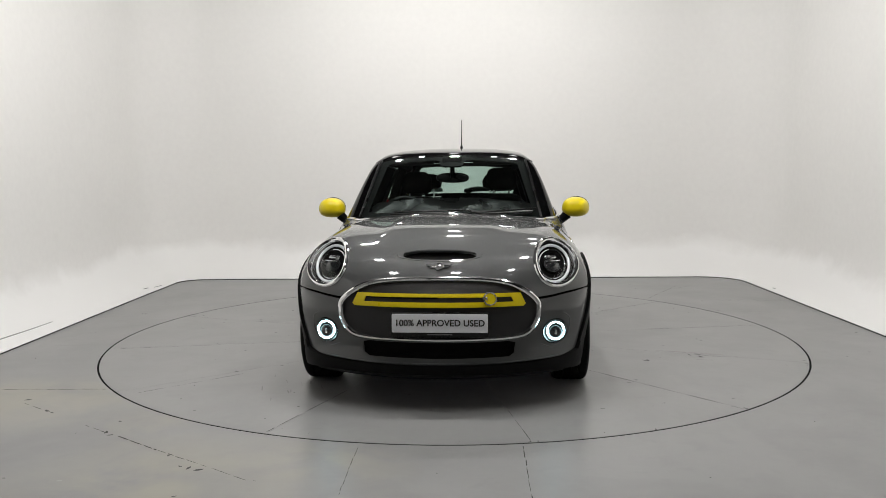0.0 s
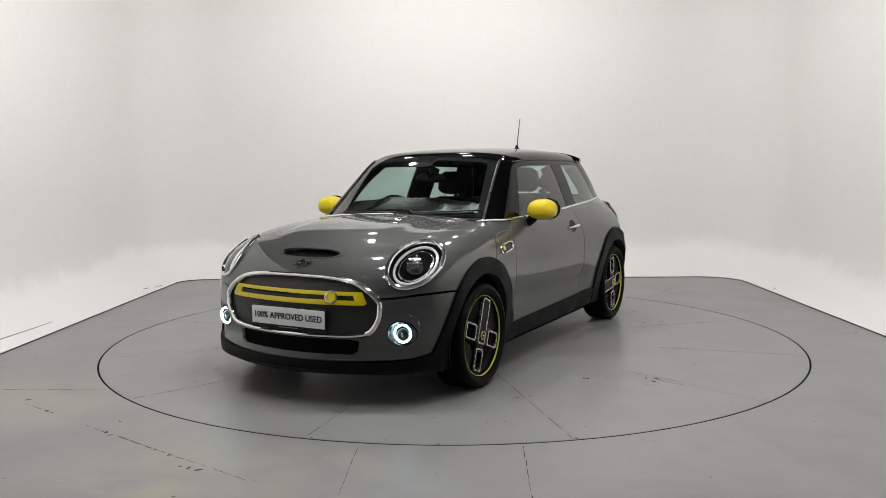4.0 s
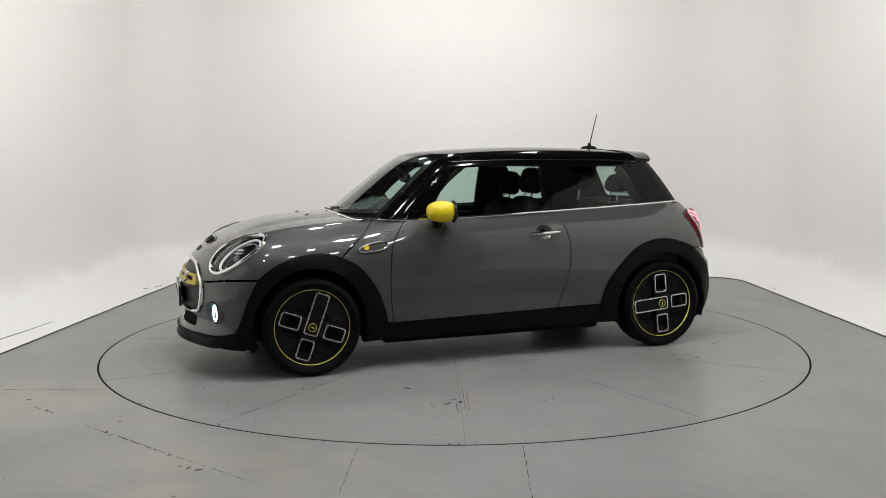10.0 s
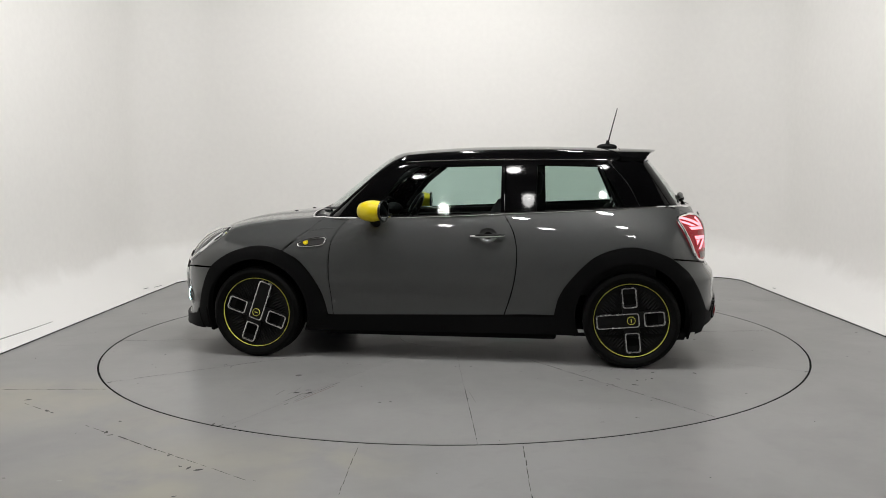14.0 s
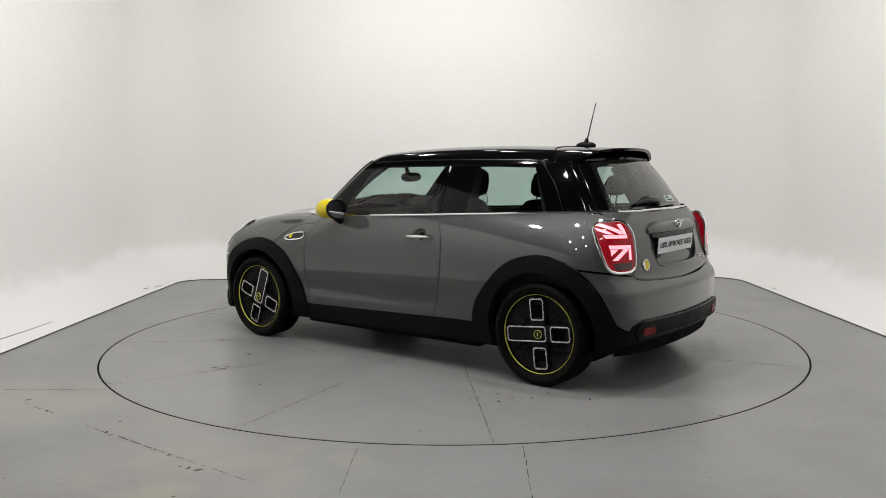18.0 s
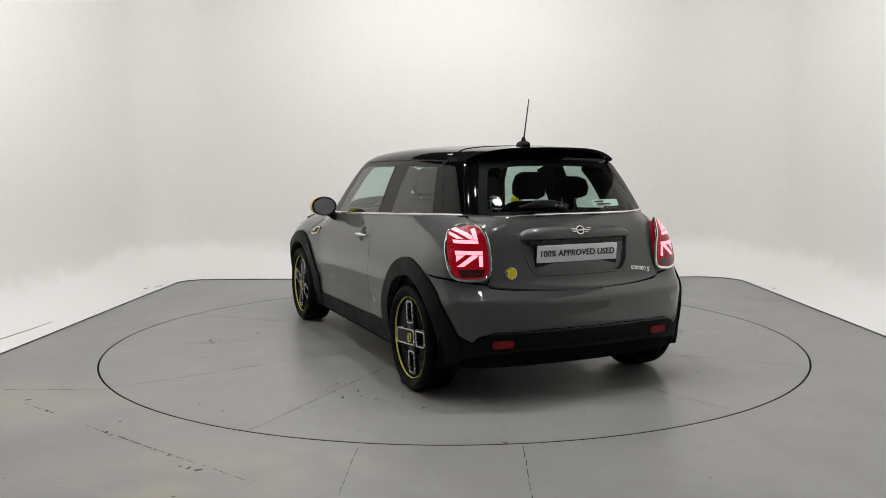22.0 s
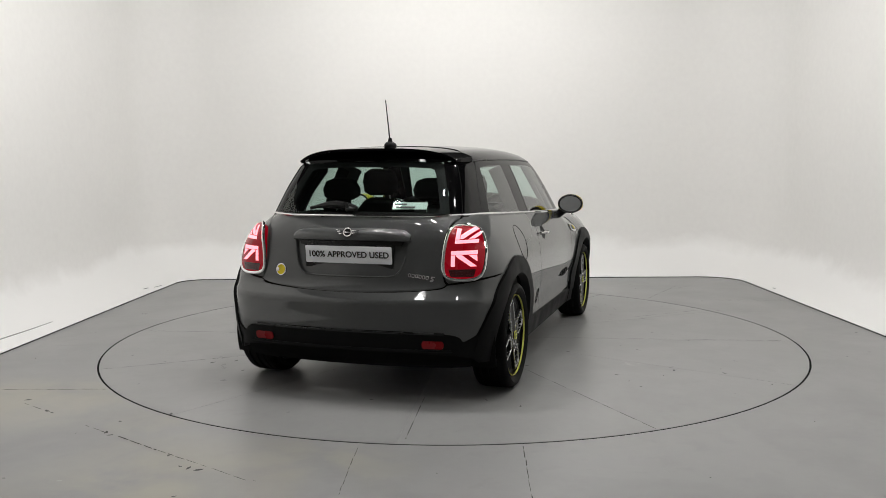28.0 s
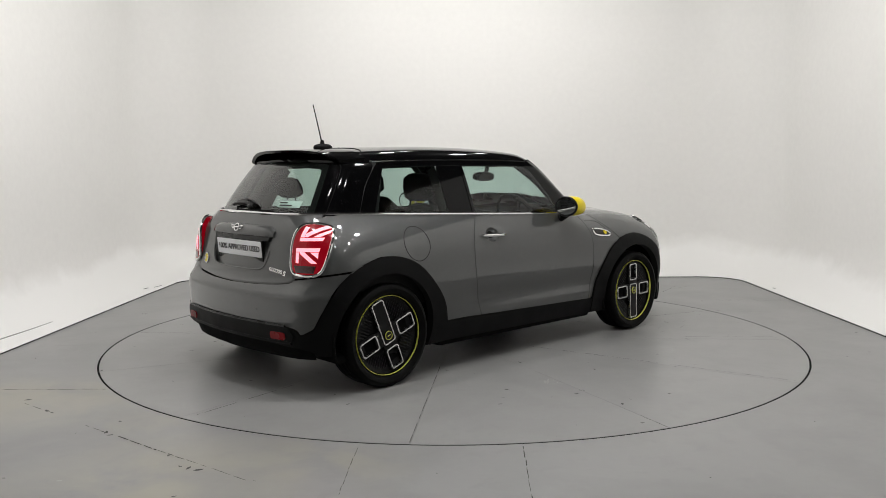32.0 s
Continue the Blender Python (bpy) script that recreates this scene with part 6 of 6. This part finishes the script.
def build_roof_and_wipers(car):
    p = TOP(G, -1.105, 0.0, 0.9)
    b = part("aerial_base", ellipsoid_mesh("aerial_base", (0.072, 0.028, 0.026), M_PLASTIC, 24, 12, 0.9), car, "black roof aerial", pose(p[0], 0, p[2] + 0.008))
    part("aerial_foot", lathe_mesh("aerial_foot", [(0, 0.045), (0.009, 0.045), (0.016, 0.02), (0.022, 0.0), (0, 0.0)], M_PLASTIC, 20), b, m=pose(-0.005, 0, 0.004))
    part("aerial_rod", tube_mesh("aerial_rod", [(-0.008, 0, 0.03), (-0.030, 0, 0.12), (-0.070, 0, 0.275)], [0.0050, 0.0042, 0.0030], M_PIANO, 8), b, "thin black aerial rod")
    # seam across the roof ahead of the aerial
    for s in (1, -1):
        seam = [TOP(G, x, s * y, 0.9) for x, y in spline([(-1.20, 0.50), (-1.12, 0.42), (-1.06, 0.25), (-1.05, 0.0)], 5)]
        part("roof_seam", tube_mesh("roof_seam", ribbon_on(G, seam, 0.001), 0.003, M_DARK, 6), car)
        edge = [np.array((p[0], s * p[1], p[2])) for p in spline([REAR(G, 0.487, 1.30), REAR(G, 0.51, 1.27), REAR(G, 0.55, 1.16), REAR(G, 0.588, 1.005)], 5)]
        part("tailgate_seam", tube_mesh("tailgate_seam", ribbon_on(G, edge, 0.0005), 0.0028, M_DARK, 6), car)
        gut = [SIDE(G, x, z, s) for x, z in spline([(0.25, 1.314), (0.0, 1.3225), (-0.4, 1.3265), (-0.9, 1.322), (-1.14, 1.314)], 6)]
        part("roof_gutter", tube_mesh("roof_gutter", ribbon_on(G, gut, 0.001), 0.0045, M_PIANO, 6), car)
    # windscreen wipers
    for y0, y1 in ((-0.38, 0.06), (0.12, 0.54)):
        arm = [TOP(B, 0.93 - 0.02 * (y0 + 0.1), y0) + np.array((-0.02, 0, 0.020))] + [FRONT(G, y, 0.972 + 0.03 * (y - y0)) + np.array((0.014, 0, 0.004)) for y in np.linspace(y0 + 0.1, y1, 8)]
        w = part("wiper", tube_mesh("wiper", arm, 0.0085, M_PIANO, 8), car, "black windscreen wiper")
        bl = [FRONT(G, y, 0.990 + 0.035 * (y - y0)) + np.array((0.008, 0, 0)) for y in np.linspace(y0 + 0.02, y1 + 0.03, 10)]
        part("wiper_blade", tube_mesh("wiper_blade", bl, 0.006, M_PIANO, 6), w)


def seat_mesh(name, sections, mat):
    """Upholstered block: rounded sections (centre, half-width, half-depth) up a leaning line."""
    rings = []
    for (cx, cz), hw, hd, lean in sections:
        rr = rounded_rect(2 * hw, 2 * hd, min(hw, hd) * 0.75, 4)
        rings.append([(cx + q[1] * math.cos(lean), q[0], cz + q[1] * math.sin(lean)) for q in rr])
    return loft_mesh(name, rings, mat)


def build_interior(car):
    for s in (1, -1):
        y = s * 0.345
        st = part("front_seat", seat_mesh("front_seat", [((0.05, 0.34), 0.20, 0.20, 0), ((0.05, 0.46), 0.24, 0.25, 0), ((0.05, 0.52), 0.23, 0.24, 0.05)], M_FABRIC), car, "dark cloth front seat", pose(0, y, 0) if s > 0 else pose(-0.13, y, -0.03))
        part("seat_back", seat_mesh("seat_back", [((-0.20, 0.50), 0.22, 0.07, 0.3), ((-0.24, 0.62), 0.245, 0.085, 0.3), ((-0.31, 0.80), 0.25, 0.08, 0.3), ((-0.385, 0.97), 0.215, 0.065, 0.3), ((-0.415, 1.045), 0.14, 0.05, 0.3), ((-0.42, 1.06), 0.10, 0.03, 0.3)], M_FABRIC), st)
        part("headrest", seat_mesh("headrest", [((-0.435, 1.092), 0.085, 0.035, 0.2), ((-0.44, 1.115), 0.118, 0.052, 0.2), ((-0.452, 1.185), 0.125, 0.052, 0.2), ((-0.462, 1.245), 0.108, 0.045, 0.2), ((-0.465, 1.268), 0.07, 0.025, 0.2)], M_FABRIC), st, "dark headrest")
        for dy in (-0.06, 0.06):
            part("headrest_post", tube_mesh("headrest_post", [(-0.41, dy, 1.03), (-0.437, dy, 1.12)], 0.0065, M_SILVER, 8), st, "steel post")
        hr = part("rear_headrest", seat_mesh("rear_headrest", [((-1.165, 1.035), 0.075, 0.03, 0.15), ((-1.17, 1.055), 0.115, 0.045, 0.15), ((-1.18, 1.10), 0.12, 0.045, 0.15), ((-1.19, 1.15), 0.095, 0.035, 0.15), ((-1.192, 1.165), 0.05, 0.018, 0.15)], M_FABRIC), car, "dark rear headrest", pose(0, s * 0.30, 0.05))
        for dy in (-0.05, 0.05):
            part("headrest_post", tube_mesh("headrest_post", [(-1.14, dy, 0.90), (-1.165, dy, 1.05)], 0.006, M_SILVER, 8), hr)
        # inner door card and rear side trim
        out = [SIDE(B, x, z) for x, z in ((0.62, 0.45), (0.62, 0.925), (-0.40, 0.945), (-0.40, 0.45))]
        me = panel_mesh("door_card", B, LY, out, M_TRIM, off=-0.06, gap=0.0, step=0.06, skirt=0.02)
        part("door_card", me if s > 0 else flip_mesh(me, "door_card"), car, "dark inner door trim")
        out = [SIDE(B, x, z) for x, z in ((-0.42, 0.45), (-0.42, 0.950), (-1.40, 0.985), (-1.40, 0.45))]
        me = panel_mesh("side_trim", B, LY, out, M_TRIM, off=-0.06, gap=0.0, step=0.06, skirt=0.02)
        part("side_trim", me if s > 0 else flip_mesh(me, "side_trim"), car, "dark inner side trim")
        # inner pillars
        for pts, r in (((SIDE(G, 0.50, 0.96), SIDE(G, 0.33, 1.16), SIDE(G, 0.16, 1.29)), 0.022), ((SIDE(G, -1.30, 1.0), SIDE(G, -1.22, 1.15), SIDE(G, -1.10, 1.29)), 0.06)):
            q = [np.array((p[0], s * (p[1] - r - 0.004), p[2])) for p in spline(pts, 5)]
            part("inner_pillar", tube_mesh("inner_pillar", q, r, M_TRIM, 10), car)
        for q in ([(-0.425, 1.285), (-0.63, 1.285), (-0.63, 0.96), (-0.425, 0.955)], [(-1.07, 1.285), (-1.20, 1.285), (-1.36, 1.0), (-1.20, 0.98)]):
            me = panel_mesh("pillar_trim", G, LY, [SIDE(G, x, z) for x, z in q], M_TRIM, off=-0.085, gap=-0.01, step=0.05, skirt=-0.078)
            part("pillar_trim", me if s > 0 else flip_mesh(me, "pillar_trim"), car)
        part("sun_visor", box_mesh("sun_visor", (0.14, 0.32, 0.02), M_LINING, 0.008), car, m=pose(0.28, s * 0.30, 1.325, 0, 22, 0))
    part("rear_bench", seat_mesh("rear_bench", [((-0.85, 0.36), 0.55, 0.22, 0), ((-0.87, 0.48), 0.58, 0.25, 0), ((-0.87, 0.54), 0.56, 0.23, 0)], M_FABRIC), car, "dark cloth rear bench")
    part("rear_backrest", seat_mesh("rear_backrest", [((-1.05, 0.52), 0.56, 0.07, 0.25), ((-1.10, 0.75), 0.57, 0.075, 0.25), ((-1.15, 0.95), 0.55, 0.06, 0.25), ((-1.165, 0.995), 0.50, 0.03, 0.25)], M_FABRIC), car, "dark cloth rear backrest")
    part("parcel_shelf", box_mesh("parcel_shelf", (0.40, 1.08, 0.03), M_TRIM, 0.01), car, m=pose(-1.39, 0, 0.965))
    dash = [((0.78, 0.62), 0.60, 0.20, 0), ((0.76, 0.80), 0.63, 0.24, 0), ((0.76, 0.90), 0.62, 0.23, -0.05), ((0.79, 0.945), 0.58, 0.18, -0.05), ((0.80, 0.955), 0.50, 0.12, -0.05)]
    db = part("dashboard", seat_mesh("dashboard", dash, M_TRIM), car, "dark dashboard")
    part("instrument_hood", ellipsoid_mesh("instrument_hood", (0.07, 0.13, 0.05), M_TRIM, 20, 10), db, m=pose(0.55, -0.345, 0.955))
    part("air_vent", box_mesh("air_vent", (0.03, 0.24, 0.06), M_PIANO, 0.01), db, m=pose(0.52, 0, 0.90))
    wm = pose(0.40, -0.345, 0.905, 0, 64, 0)
    ring = [(0.178 * math.cos(a), 0.178 * math.sin(a), 0) for a in np.linspace(0, 2 * math.pi, 48, endpoint=False)]
    sw = part("steering_wheel", tube_mesh("steering_wheel", ring, 0.0155, M_PIANO, 10, True), car, "black steering wheel", wm)
    part("wheel_boss", ellipsoid_mesh("wheel_boss", (0.07, 0.075, 0.03), M_TRIM, 20, 10), sw)
    for a in (90, 210, 330):
        part("wheel_spoke", tube_mesh("wheel_spoke", [(0, 0, 0), (0.17 * math.cos(radians(a)), 0.17 * math.sin(radians(a)), 0)], 0.014, M_TRIM, 8), sw)
    im = part("inside_mirror", ellipsoid_mesh("inside_mirror", (0.022, 0.115, 0.036), M_PIANO, 24, 12, 0.8), car, "black inside mirror", pose(0.40, 0.0, 1.205))
    part("mirror_stem", tube_mesh("mirror_stem", [(0.02, 0, 0.0), (0.06, 0, 0.11)], 0.016, M_PIANO, 8), im)
    part("sensor_box", box_mesh("sensor_box", (0.10, 0.14, 0.035), M_DARK, 0.01), im, m=pose(0.06, 0, 0.112, 0, 38, 0))


M_LENSDARK = material("dark_lamp_glass", (0.01, 0.011, 0.012), 0.06, 0.0, coat=1.0, rough_var=0.02)

for hx, hs, way in ((HUB_X, 1, (-0.34, 0.94)), (-HUB_X, 1, (1.0, -0.09)), (HUB_X, -1, (0.03, -1.0)), (-HUB_X, -1, (-0.37, 0.93))):
    build_wheel(CAR, hx, hs, way)
for hs in (1, -1):
    build_headlamp(CAR, hs)
build_front(CAR)
build_sides(CAR)
build_rear(CAR)
build_roof_and_wipers(CAR)
build_interior(CAR)


def motions():
    rows = [(t, pose(0, 0, 0, 0, 0, a)) for t, a in TURN]
    walk(TABLE, rows)
    walk(CAR, [(t, m @ pose(CAR_OFF[0], CAR_OFF[1], 0)) for t, m in rows])


motions()
